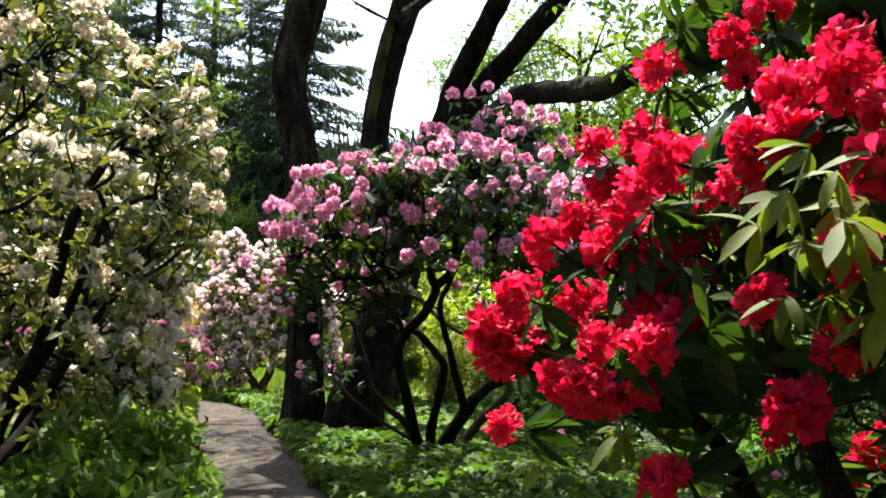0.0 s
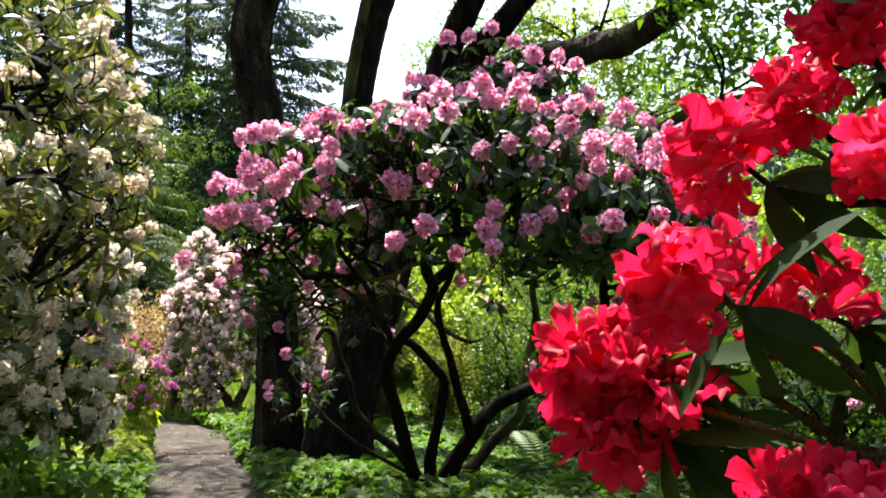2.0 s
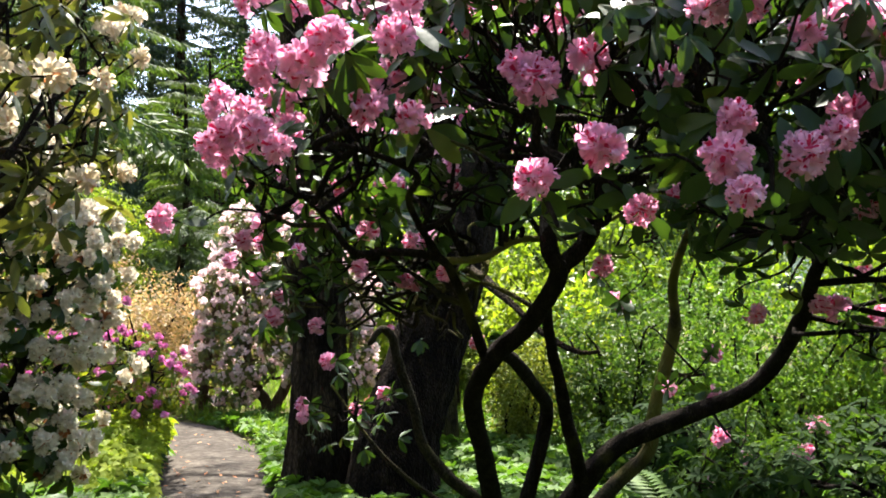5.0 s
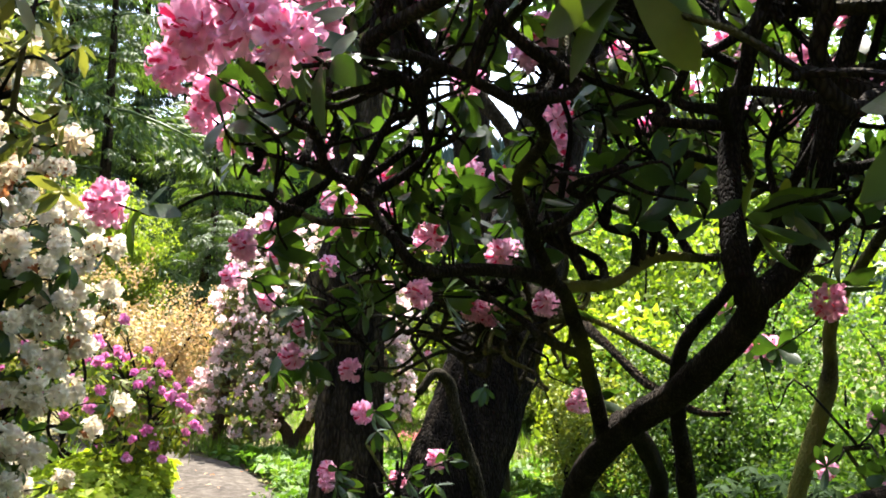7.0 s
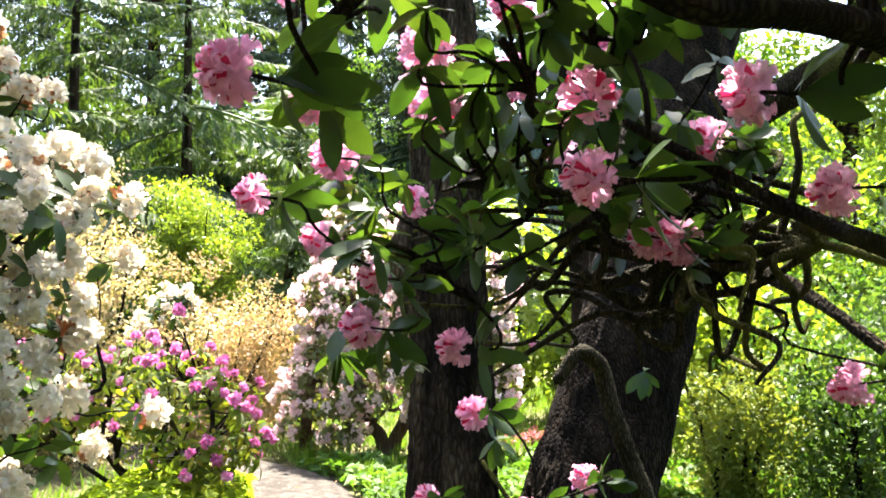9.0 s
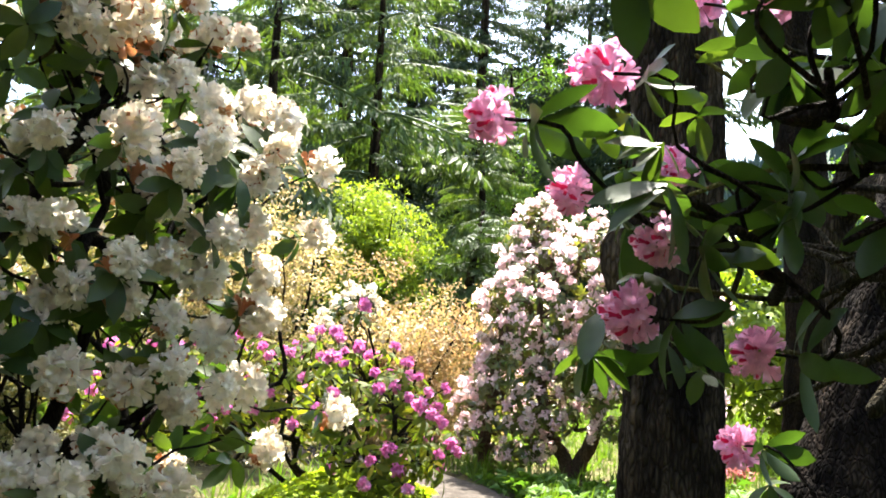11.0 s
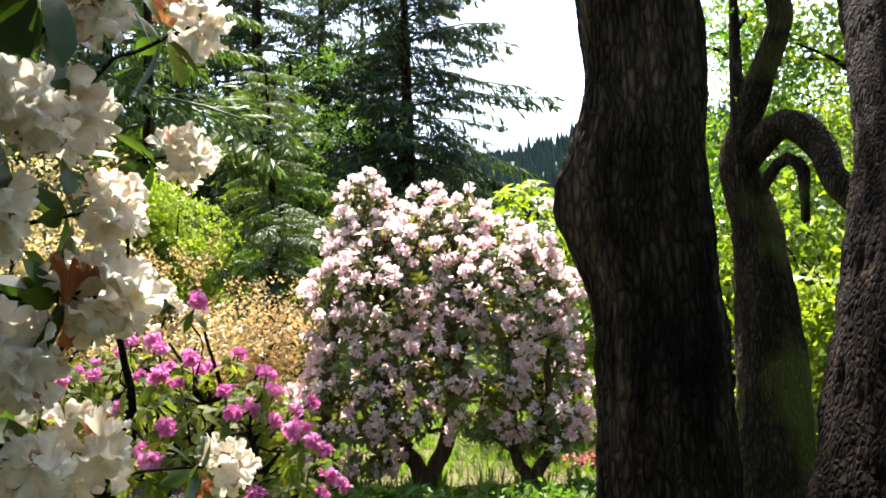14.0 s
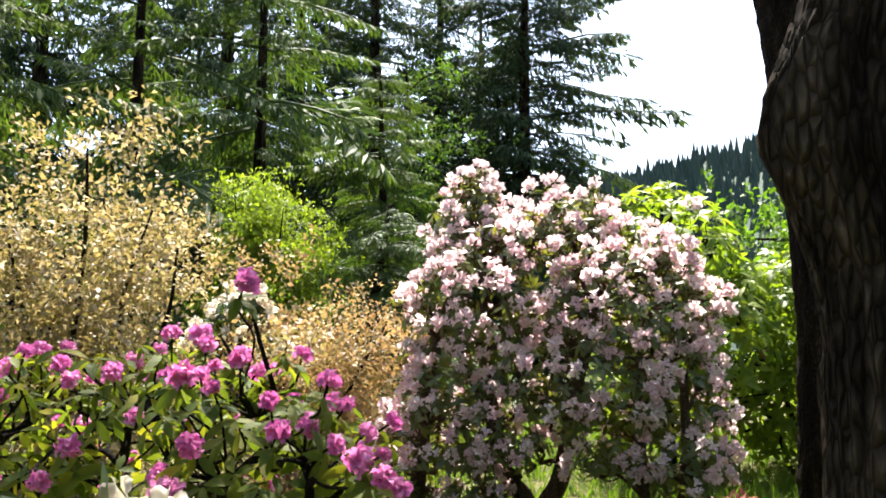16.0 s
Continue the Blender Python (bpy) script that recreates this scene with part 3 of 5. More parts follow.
def big_tree(name, label, trunk, radii, limbs, clouds, seed, ridges=38, mat=None, sides=120, knots=()):
    mat = mat or M_BARK
    thing = root(name, trunk[0], label, "tree")
    body = tube(trunk_line(trunk, 0.035), radii, sides, 0.05, ridges, seed)
    for at, size, push in knots:
        d = body.v - np.asarray(at)
        away = np.asarray(at) - np.array(min(trunk, key=lambda q: abs(q[2] - at[2])))
        away[2] = -0.03
        body.v += push * np.exp(-((d * (1, 1, 0.75)) ** 2).sum(1) / size ** 2)[:, None] * unit(away)
    child("trunk", to_mesh("trunk", body, [mat]), thing)
    for pts, rad, m in limbs:
        child("limb", to_mesh("limb", tube(trunk_line(pts, 0.07), rad, 20, 0.14, 9, seed + len(pts)), [m]), thing)
    if clouds:
        ms = []
        r = np.random.default_rng(seed)
        tw = []
        for x, y, z, sp, per in clouds:
            k = max(3, int(per / 14))
            cs = np.array((x, y, z)) + r.normal(size=(k, 3)) * sp * (1, 1, 0.55)
            ms.append(leaf_clouds(cs, 0.26, 14, OAK_SPRAY, int(r.integers(1e6))))
            near = limbs[int(np.argmin([np.linalg.norm(np.asarray(l[0]) - (x, y, z), axis=1).min() for l in limbs]))][0] if limbs else trunk
            near = trunk_line(near, 0.2)
            for c in cs[::2]:
                a = near[np.argmin(np.linalg.norm(near - c, axis=1))]
                tw.append(tube(smooth_line([a, (a + c) / 2 + r.normal(size=3) * 0.15, c], 4), [0.02, 0.012, 0.004], 5, 0.2, 0, r.uniform(0, 99)))
        child("crown", to_mesh("crown", joined(ms), [M_OAK]), thing, "fresh green spring leaves", kind="stuff")
        child("branchwork", to_mesh("branchwork", joined(tw), [mat]), thing, "bare crooked twigs", kind="stuff")
    return thing


def trees_by_path():
    big_tree("oak_tree", "tall oak with dark furrowed bark and a swollen knot",
             [(-1.72, 10.78, -0.05), (-1.72, 10.78, 0.5), (-1.72, 10.78, 1.3), (-1.74, 10.77, 1.95), (-1.73, 10.77, 2.4), (-1.84, 10.78, 3.6), (-1.98, 10.8, 4.5), (-1.7, 10.8, 5.6), (-1.2, 10.9, 7.5)],
             [0.31, 0.235, 0.215, 0.195, 0.20, 0.205, 0.205, 0.21, 0.22, 0.22, 0.22, 0.2, 0.18],
             [([(-1.5, 10.8, 6.2), (-2.6, 11.2, 7.3), (-4.2, 12.0, 7.6), (-5.6, 12.2, 8.0)], [0.13, 0.09, 0.04], M_BARK),
              ([(-1.3, 10.9, 7.0), (-0.6, 10.0, 8.4), (0.2, 9.2, 9.6)], [0.13, 0.09, 0.04], M_BARK)],
             [(-3.2, 11.3, 7.8, 1.0, 220), (0.0, 9.6, 9.2, 1.0, 220), (-1.0, 11.0, 8.8, 1.0, 220), (-1.6, 12.5, 8.0, 1.0, 160), (-4.6, 12.6, 7.6, 1.1, 230), (-3.6, 13.6, 7.8, 1.0, 200), (-5.4, 11.4, 7.8, 1.0, 180), (-2.8, 10.0, 8.2, 0.9, 150)], 3, knots=[((-1.94, 10.72, 1.84), 0.17, 0.12)])
    big_tree("leaning_oak", "leaning oak with furrowed bark coloured as in shade and mossy spreading limbs",
             [(-1.12, 10.58, -0.05), (-1.06, 10.68, 0.5), (-0.91, 10.86, 1.0), (-0.77, 11.03, 1.5), (-0.63, 11.22, 2.0), (-0.54, 11.5, 2.5), (-0.45, 11.8, 3.0), (-0.12, 12.2, 4.0)],
             [0.40, 0.32, 0.30, 0.295, 0.29, 0.285, 0.27, 0.24],
             [([(-0.14, 12.2, 3.9), (0.17, 12.1, 4.76), (0.53, 11.8, 5.44), (0.88, 11.5, 6.15), (1.2, 11.4, 7.7)], [0.19, 0.16, 0.14, 0.11], M_BARK_SHADED),
              ([(-0.16, 12.18, 3.8), (0.5, 12.0, 4.63), (1.07, 11.5, 5.2), (1.66, 11.2, 5.96), (2.3, 11.2, 7.8)], [0.18, 0.15, 0.13, 0.1], M_BARK_SHADED),
              ([(-0.3, 12.05, 3.35), (0.81, 11.3, 4.25), (1.51, 10.4, 4.19), (1.78, 9.25, 3.98), (2.41, 9.0, 4.33), (3.5, 8.8, 4.5), (4.6, 8.6, 4.7)], [0.17, 0.15, 0.14, 0.14, 0.11, 0.09, 0.05], M_BARK_MOSS),
              ([(-0.5, 11.9, 2.5), (0.7, 11.2, 3.08), (1.72, 10.3, 3.28), (1.98, 9.8, 3.18), (2.45, 9.5, 3.37), (3.1, 9.2, 3.45), (4.2, 9.0, 3.9)], [0.11, 0.095, 0.08, 0.07, 0.05, 0.03], M_BARK_MOSS),
              ([(2.4, 9.5, 3.36), (2.75, 9.3, 3.1), (3.2, 9.0, 2.85), (3.5, 8.8, 2.5)], [0.035, 0.03, 0.015], M_BARK_MOSS),
              ([(-0.63, 11.2, 1.95), (-0.56, 10.6, 1.9), (-0.38, 9.95, 1.76), (-0.21, 9.5, 1.6), (-0.02, 9.3, 1.42), (0.2, 9.15, 1.3), (0.35, 9.0, 1.32)], [0.05, 0.042, 0.034, 0.022, 0.008], M_BARK_MOSS)],
             [(1.9, 10.8, 7.0, 0.8, 180), (3.2, 9.0, 5.1, 0.8, 260), (4.4, 8.7, 4.9, 0.9, 260), (3.4, 9.1, 3.9, 0.7, 220), (4.4, 9.2, 3.6, 0.8, 260), (2.6, 10.6, 6.2, 0.9, 220), (5.2, 9.0, 4.4, 0.8, 260), (4.8, 9.6, 3.0, 0.6, 160)], 11, mat=M_BARK_SHADED)
    big_tree("far_oak", "stout oak behind the bushes, its trunk leaning as it climbs",
             [(-1.05, 16.2, -0.05), (-1.10, 16.2, 2.0), (-1.25, 16.2, 3.6), (-1.34, 16.2, 4.8), (-1.1, 16.2, 6.2), (-0.72, 16.2, 7.5), (-0.35, 16.2, 9.0)],
             [0.32, 0.25, 0.24, 0.25, 0.26, 0.27, 0.24],
             [([(-0.5, 16.2, 8.3), (-1.4, 16.5, 9.4), (-2.8, 16.9, 10.2), (-4.2, 17.2, 10.8)], [0.12, 0.09, 0.04], M_BARK_SHADED),
              ([(-0.4, 16.2, 8.8), (0.8, 16.6, 9.6), (2.2, 16.9, 10.2), (3.4, 17.0, 11.0)], [0.14, 0.10, 0.05], M_BARK_SHADED)],
             [(-2.4, 16.8, 10.3, 0.8, 150), (0.4, 16.6, 10.2, 0.8, 150), (2.2, 16.9, 10.6, 0.9, 150), (-4.0, 17.2, 11.0, 0.8, 130)], 31, mat=M_BARK_SHADED, sides=60)
    big_tree("crooked_maple", "crooked mossy tree with smooth lower bark and bent limbs",
             [(-0.90, 13.0, -0.05), (-0.90, 13.0, 0.6), (-0.88, 13.0, 1.2), (-0.92, 13.0, 1.96), (-1.0, 13.0, 2.35), (-0.85, 13.0, 2.8), (-0.72, 13.0, 3.3), (-1.15, 13.1, 4.0), (-1.05, 13.1, 5.0), (-0.8, 13.1, 6.2), (-0.5, 13.2, 7.5)],
             [0.26, 0.22, 0.19, 0.14, 0.080, 0.066, 0.064, 0.064, 0.066, 0.066, 0.06, 0.05, 0.04],
             [([(-0.98, 13.0, 2.3), (-0.80, 12.85, 2.50), (-0.71, 12.75, 2.46), (-0.63, 12.65, 2.31), (-0.60, 12.50, 2.10), (-0.45, 12.3, 1.9)], [0.085, 0.08, 0.075, 0.07], M_BARK_MOSS),
              ([(-0.95, 12.95, 2.05), (-0.80, 12.85, 2.29), (-0.72, 12.75, 2.25), (-0.72, 12.70, 2.11), (-0.74, 12.68, 1.89)], [0.035, 0.032, 0.028, 0.02], M_BARK_MOSS),
              ([(-0.8, 13.1, 5.9), (0.1, 13.4, 6.8), (0.9, 13.8, 7.9)], [0.1, 0.07, 0.03], M_BARK)],
             [(-0.5, 13.3, 9.0, 0.8, 180), (0.8, 13.8, 8.4, 0.9, 220), (-1.9, 13.5, 6.9, 0.6, 90)], 23, 14, M_BARK_MOSS, 48)


trees_by_path()

# ---- rhododendrons ----
CAMERA_WAY = [(0.0, 0.0, 1.58), (-0.1, 2.0, 1.58), (-0.3, 3.5, 1.6), (-0.57, 4.72, 1.7), (-0.76, 5.65, 1.57), (-1.02, 6.5, 1.56), (-1.45, 7.0, 1.46), (-2.0, 7.8, 1.45), (-2.2, 8.8, 1.38), (-2.2, 9.1, 1.38)]
WHORLS = variants("leaf_whorl", [whorl_shape(7, 0.115, 0.044, 1, 8, (-60, 15), 0.60), whorl_shape(6, 0.105, 0.041, 2, 8, (-55, 20), 0.60), whorl_shape(7, 0.12, 0.046, 3, 8, (-75, 0), 0.60), whorl_shape(5, 0.085, 0.034, 9, 8, (-50, 30), 0.58)], [M_LEAF])
WHORLS_NEAR = variants("leaf_whorl", [whorl_shape(7, 0.10, 0.042, 51, 5, (-50, 20)), whorl_shape(6, 0.105, 0.044, 52, 5, (-60, 15))], [M_LEAF])
# The red bush's leaves, coloured as if in shade.
WHORLS_BIG = variants("leaf_whorl", [whorl_shape(9, 0.15, 0.038, 4, 6, (-65, 5)), whorl_shape(8, 0.14, 0.037, 5, 6, (-60, 10)), whorl_shape(10, 0.155, 0.040, 6, 6, (-70, 0))], [M_LEAF_SHADED])
# Red bush leaves with sunlight put into their paler colour.
WHORLS_LIT = variants("leaf_whorl", [whorl_shape(7, 0.14, 0.04, 61, 6, (-70, -10)), whorl_shape(6, 0.13, 0.038, 62, 6, (-65, 0))], [M_LEAF_NEW_LIT])
WHORLS_SHADED = variants("leaf_whorl", [whorl_shape(7, 0.10, 0.036, 57, 4), whorl_shape(6, 0.09, 0.034, 58, 4)], [M_LEAF_SHADED])
WHORLS_FAR = variants("leaf_whorl", [whorl_shape(8, 0.11, 0.042, 7, 4), whorl_shape(7, 0.12, 0.044, 8, 4)], [M_LEAF])
PINK = variants("flower_truss", [truss_shape(1), truss_shape(2, 12), truss_shape(3, 14, 0.053)], [M_PINK, M_BLOTCH])
PINK_FINE = variants("flower_truss", [truss_shape(1, fine=True), truss_shape(2, 12, fine=True), truss_shape(3, 14, 0.053, fine=True)], [M_PINK, M_BLOTCH])
RED_FINE = variants("flower_truss", [truss_shape(11, 11, 0.058, 0.044, False, 0, 0.35, 1.2, 0.24, True), truss_shape(12, 12, 0.060, 0.043, False, 0, 0.35, 1.2, 0.24, True), truss_shape(13, 10, 0.056, 0.046, False, 0, 0.35, 1.1, 0.24, True)], [M_RED])
RED = variants("flower_truss", [truss_shape(11, 11, 0.058, 0.044, False, 0, 0.35, 1.2, 0.24), truss_shape(12, 12, 0.060, 0.043, False, 0, 0.35, 1.2, 0.24), truss_shape(13, 10, 0.056, 0.046, False, 0, 0.35, 1.1, 0.24)], [M_RED])
WHITE_FINE = variants("flower_truss", [truss_shape(21, 12, 0.052, 0.04, False, 0.15, 0.75, 1.0, 0.25, True), truss_shape(22, 11, 0.05, 0.042, False, 0.3, 0.75, 0.95, 0.25, True), truss_shape(23, 12, 0.054, 0.04, False, 0.1, 0.75, 1.05, 0.25, True)], [M_WHITE, M_WILT])
WHITE = variants("flower_truss", [truss_shape(21, 12, 0.052, 0.04, False, 0.1, 0.75, 1.0, 0.25), truss_shape(22, 11, 0.05, 0.042, False, 0.2, 0.75, 0.95, 0.25), truss_shape(23, 12, 0.054, 0.04, False, 0.08, 0.75, 1.05, 0.25), truss_shape(24, 11, 0.05, 0.04, False, 0.45, 0.8, 0.95, 0.3), truss_shape(25, 12, 0.052, 0.042, False, 0.05, 0.75, 1.0, 0.25)], [M_WHITE, M_WILT])
PALE = variants("flower_truss", [truss_shape(31, 7, 0.055, 0.042, False, 0, 0.5, 0.8, 0.42, None), truss_shape(32, 5, 0.05, 0.046, False, 0, 0.4, 0.8, 0.42, None), truss_shape(33, 8, 0.058, 0.040, False, 0, 0.6, 0.8, 0.42, None)], [M_PALE])
WHORLS_PALE = variants("leaf_whorl", [whorl_shape(7, 0.11, 0.040, 87, 4), whorl_shape(6, 0.12, 0.042, 88, 4)], [M_OLIVE])
WHITE_FAR = variants("flower_truss", [truss_shape(26, 10, 0.052, 0.044, False, 0.1, 0.75, 1.0, 0.3, None), truss_shape(27, 9, 0.05, 0.046, False, 0.25, 0.75, 0.95, 0.3, None)], [M_WHITE, M_WILT])
CREAM_FAR = variants("flower_truss", [truss_shape(28, 9, 0.052, 0.044, False, 0.2, 0.75, 1.0, 0.3, None), truss_shape(29, 8, 0.05, 0.046, False, 0.35, 0.75, 0.95, 0.3, None)], [M_CREAM, M_WILT])
MAGENTA = variants("flower_truss", [truss_shape(41, 8, 0.042, 0.042, False, 0, 0.1, 0.7, 0.3), truss_shape(42, 7, 0.04, 0.042, False, 0, 0.1, 0.7, 0.3)], [M_MAGENTA])


def pink_bush():
    foot = (-0.13, 9.2, -0.05)
    stems = [
        ([foot, (-0.28, 8.95, 0.23), (-0.34, 8.60, 0.58), (-0.39, 8.25, 0.88), (-0.43, 7.95, 1.14), (-0.34, 7.69, 1.36), (-0.18, 7.48, 1.53), (-0.08, 7.18, 1.72), (-0.12, 7.15, 1.85), (-0.10, 7.3, 2.2), (-0.02, 7.2, 2.6)], [0.075, 0.058, 0.05, 0.045, 0.043, 0.038, 0.03, 0.012], M_STEM),
        ([foot, (-0.14, 9.08, 0.32), (-0.06, 9.0, 0.67), (-0.01, 8.9, 0.98), (-0.09, 8.5, 1.13), (-0.22, 8.0, 1.32), (-0.33, 7.72, 1.40)], [0.06, 0.046, 0.04, 0.034, 0.03], M_STEM),
        ([(0.20, 9.05, 0.55), (0.16, 8.9, 0.72), (0.10, 8.8, 0.92), (0.04, 8.65, 1.19), (-0.01, 8.5, 1.36), (-0.05, 8.2, 1.62), (0.06, 7.9, 1.85), (0.2, 7.4, 2.3)], [0.045, 0.042, 0.036, 0.03, 0.024, 0.014], M_STEM),
        ([foot, (0.0, 9.15, 0.18), (0.15, 9.1, 0.42), (0.41, 9.0, 0.75), (0.78, 8.9, 0.95), (1.14, 8.75, 1.14), (1.2, 8.2, 1.5), (1.1, 7.6, 1.8), (1.2, 7.0, 2.1)], [0.085, 0.07, 0.058, 0.048, 0.036, 0.015], M_STEM),
        ([foot, (0.08, 9.22, 0.13), (0.24, 9.3, 0.23), (0.45, 9.35, 0.46), (0.65, 9.35, 0.66), (0.69, 9.3, 0.95), (0.78, 9.25, 1.31), (0.80, 9.2, 1.51), (0.76, 9.0, 1.8), (0.8, 8.2, 2.3)], [0.07, 0.055, 0.045, 0.038, 0.018], M_STEM_MOSS),
        ([foot, (-0.39, 9.05, 0.38), (-0.58, 9.0, 0.55), (-0.74, 9.0, 0.74), (-0.80, 9.0, 0.96), (-0.87, 9.0, 1.16), (-0.91, 9.0, 1.28), (-0.94, 9.0, 1.40), (-1.0, 8.95, 1.44), (-1.06, 8.9, 1.36)], [0.04, 0.034, 0.031, 0.030, 0.026, 0.018], M_STEM_MOSS),
        ([(-0.36, 7.75, 1.33), (-0.44, 7.50, 1.57), (-0.49, 7.35, 1.70), (-0.55, 7.2, 1.79), (-0.71, 7.05, 1.81), (-0.85, 6.94, 1.80), (-0.93, 6.96, 1.88), (-0.99, 7.02, 1.95), (-1.10, 7.08, 2.04), (-1.20, 7.14, 2.07), (-1.36, 7.25, 2.12)], [0.024, 0.02, 0.015, 0.011, 0.008, 0.005], M_STEM),
        ([(-0.93, 6.96, 1.88), (-0.99, 7.02, 1.91), (-1.13, 7.12, 1.92), (-1.26, 7.3, 1.98)], [0.013, 0.011, 0.006], M_STEM_MOSS),
        ([(-0.53, 7.24, 1.78), (-0.37, 7.50, 1.81), (-0.22, 7.70, 1.90), (0.05, 7.9, 1.93), (0.4, 8.0, 2.1)], [0.018, 0.016, 0.01], M_STEM_MOSS),
        ([(-0.09, 7.19, 1.74), (0.05, 7.2, 1.9), (0.1, 7.1, 2.3), (0.2, 6.9, 2.7)], [0.04, 0.03, 0.013], M_STEM),
        ([(-0.3, 9.1, 0.2), (-0.62, 9.0, 0.40), (-0.88, 8.95, 0.6), (-1.08, 8.97, 0.8), (-1.3, 9.0, 1.1)], [0.02, 0.016, 0.012, 0.006], M_STEM_MOSS),
        ([(-0.05, 8.3, 1.55), (-0.4, 8.5, 1.72), (-0.75, 8.45, 1.68), (-1.05, 8.55, 1.75)], [0.014, 0.011, 0.006], M_STEM_MOSS),
        ([(-0.10, 7.3, 2.2), (-0.2, 6.9, 2.2), (-0.1, 6.4, 2.05), (-0.22, 6.0, 1.95), (-0.2, 5.7, 1.80)], [0.013, 0.011, 0.009, 0.005], M_STEM),
        ([(0.1, 7.1, 2.3), (0.25, 6.7, 2.25), (0.2, 6.3, 2.1), (0.35, 6.0, 2.05), (0.3, 5.75, 1.85)], [0.013, 0.011, 0.009, 0.005], M_STEM),
        ([(-0.55, 7.2, 1.79), (-0.65, 6.9, 1.98), (-0.6, 6.6, 2.05), (-0.8, 6.35, 2.1), (-0.85, 6.2, 2.05)], [0.016, 0.013, 0.010, 0.006], M_STEM),
        ([(1.15, 7.3, 1.95), (0.95, 6.8, 1.95), (0.9, 6.4, 1.9), (0.7, 6.1, 1.85)], [0.02, 0.014, 0.007], M_STEM),
    ]
    r = np.random.default_rng(57)
    for k in range(34):
        start = np.array([(-0.4, 8.5, 1.72), (-0.75, 8.45, 1.68), (-0.58, 8.48, 1.70)][k % 3])
        end = np.array((r.uniform(-1.5, -0.25), r.uniform(8.1, 9.0), r.uniform(1.35, 2.25)))
        knots = [start + (end - start) * q + r.normal(size=3) * (0.06, 0.06, 0.06) for q in (0.2, 0.4, 0.6, 0.8)]
        stems.append(([start, *knots, end], [0.012, 0.010, 0.008, 0.004], M_STEM_MOSS))
    lobes = [(-0.45, 6.7, 2.25, 0.72, 0.75, 0.5), (0.2, 6.6, 2.3, 0.75, 0.85, 0.55), (0.85, 6.6, 2.05, 0.7, 0.75, 0.45), (-0.95, 7.3, 2.15, 0.6, 0.7, 0.42),
             (0.2, 7.4, 2.5, 0.9, 0.85, 0.6), (1.3, 7.3, 2.0, 0.65, 0.8, 0.6), (0.95, 7.3, 2.5, 0.6, 0.6, 0.45), (1.75, 7.4, 1.6, 0.6, 0.7, 0.5), (-1.2, 7.5, 1.95, 0.45, 0.55, 0.35), (0.45, 7.45, 3.0, 0.5, 0.4, 0.35)]
    front = [0.21, 5.67, 1.87, 0.77, 5.71, 1.98, -0.25, 5.75, 1.91, -0.66, 5.87, 2.11, -0.08, 6.07, 2.28, -1.07, 6.25, 2.53, -0.87, 5.97, 2.50, -0.97, 6.10, 2.51, -0.73, 5.75, 2.25, -0.80, 5.80, 2.20, -0.27, 6.04, 2.25, -0.22, 6.01, 2.21, -0.94, 6.12, 2.05, -1.02, 6.20, 2.11, -1.26, 6.55, 2.14, -1.14, 6.35, 2.13, -0.55, 5.95, 2.10, -1.57, 6.95, 1.93, -1.06, 7.90, 2.16, -0.10, 5.71, 1.98, 0.05, 6.04, 1.87, 0.23, 5.80, 2.06, 0.19, 5.75, 1.96, 0.40, 5.86, 1.98]
    front += [0.50, 5.88, 2.04, 0.19, 6.39, 2.31, 0.18, 5.86, 2.35, 0.33, 6.02, 2.41, 0.45, 5.95, 2.31, -0.13, 6.43, 2.51]
    back = [1.43, 7.20, 2.31, 1.34, 6.55, 2.18, 0.67, 6.14, 1.89, 1.64, 8.00, 2.66, 0.97, 7.03, 2.40, 0.97, 7.35, 2.96, 0.28, 6.95, 2.78, -0.21, 6.79, 2.78, 0.64, 6.18, 2.14, 1.37, 7.20, 1.40, 1.25, 7.30, 1.38, 0.10, 7.15, 1.77, 0.92, 7.20, 1.62, 0.74, 7.40, 1.58, 0.95, 6.39, 1.89, 1.11, 6.39, 1.81, -0.73, 8.30, 1.72, -0.66, 8.30, 1.95, 0.35, 8.50, 1.62, -1.36, 7.30, 1.87, -0.54, 7.70, 1.75, -0.79, 8.33, 1.73, -0.70, 8.31, 1.93, -0.91, 7.59, 1.76, -0.40, 8.22, 1.41, -1.02, 8.76, 2.02, -1.39, 8.48, 2.14, -1.49, 8.14, 1.91]
    low = [-1.63, 8.00, 1.81, -1.55, 8.20, 1.73, -1.44, 8.18, 1.53, -1.26, 8.35, 1.48, -1.47, 8.90, 1.90, -1.33, 9.10, 1.24, -0.98, 9.05, 1.05, -1.15, 9.00, 0.96, -1.53, 9.30, 0.87, -0.68, 7.59, 1.88, -1.46, 8.96, 0.99, -1.40, 8.15, 1.64,
           0.32, 9.20, 1.78, 0.47, 9.20, 1.60, 0.72, 9.00, 1.10, 0.98, 9.00, 1.08, 1.03, 9.20, 1.29, 2.07, 10.43, 0.70, -0.57, 7.51, 2.76, -1.11, 7.62, 2.41, -0.97, 8.26, 2.21]
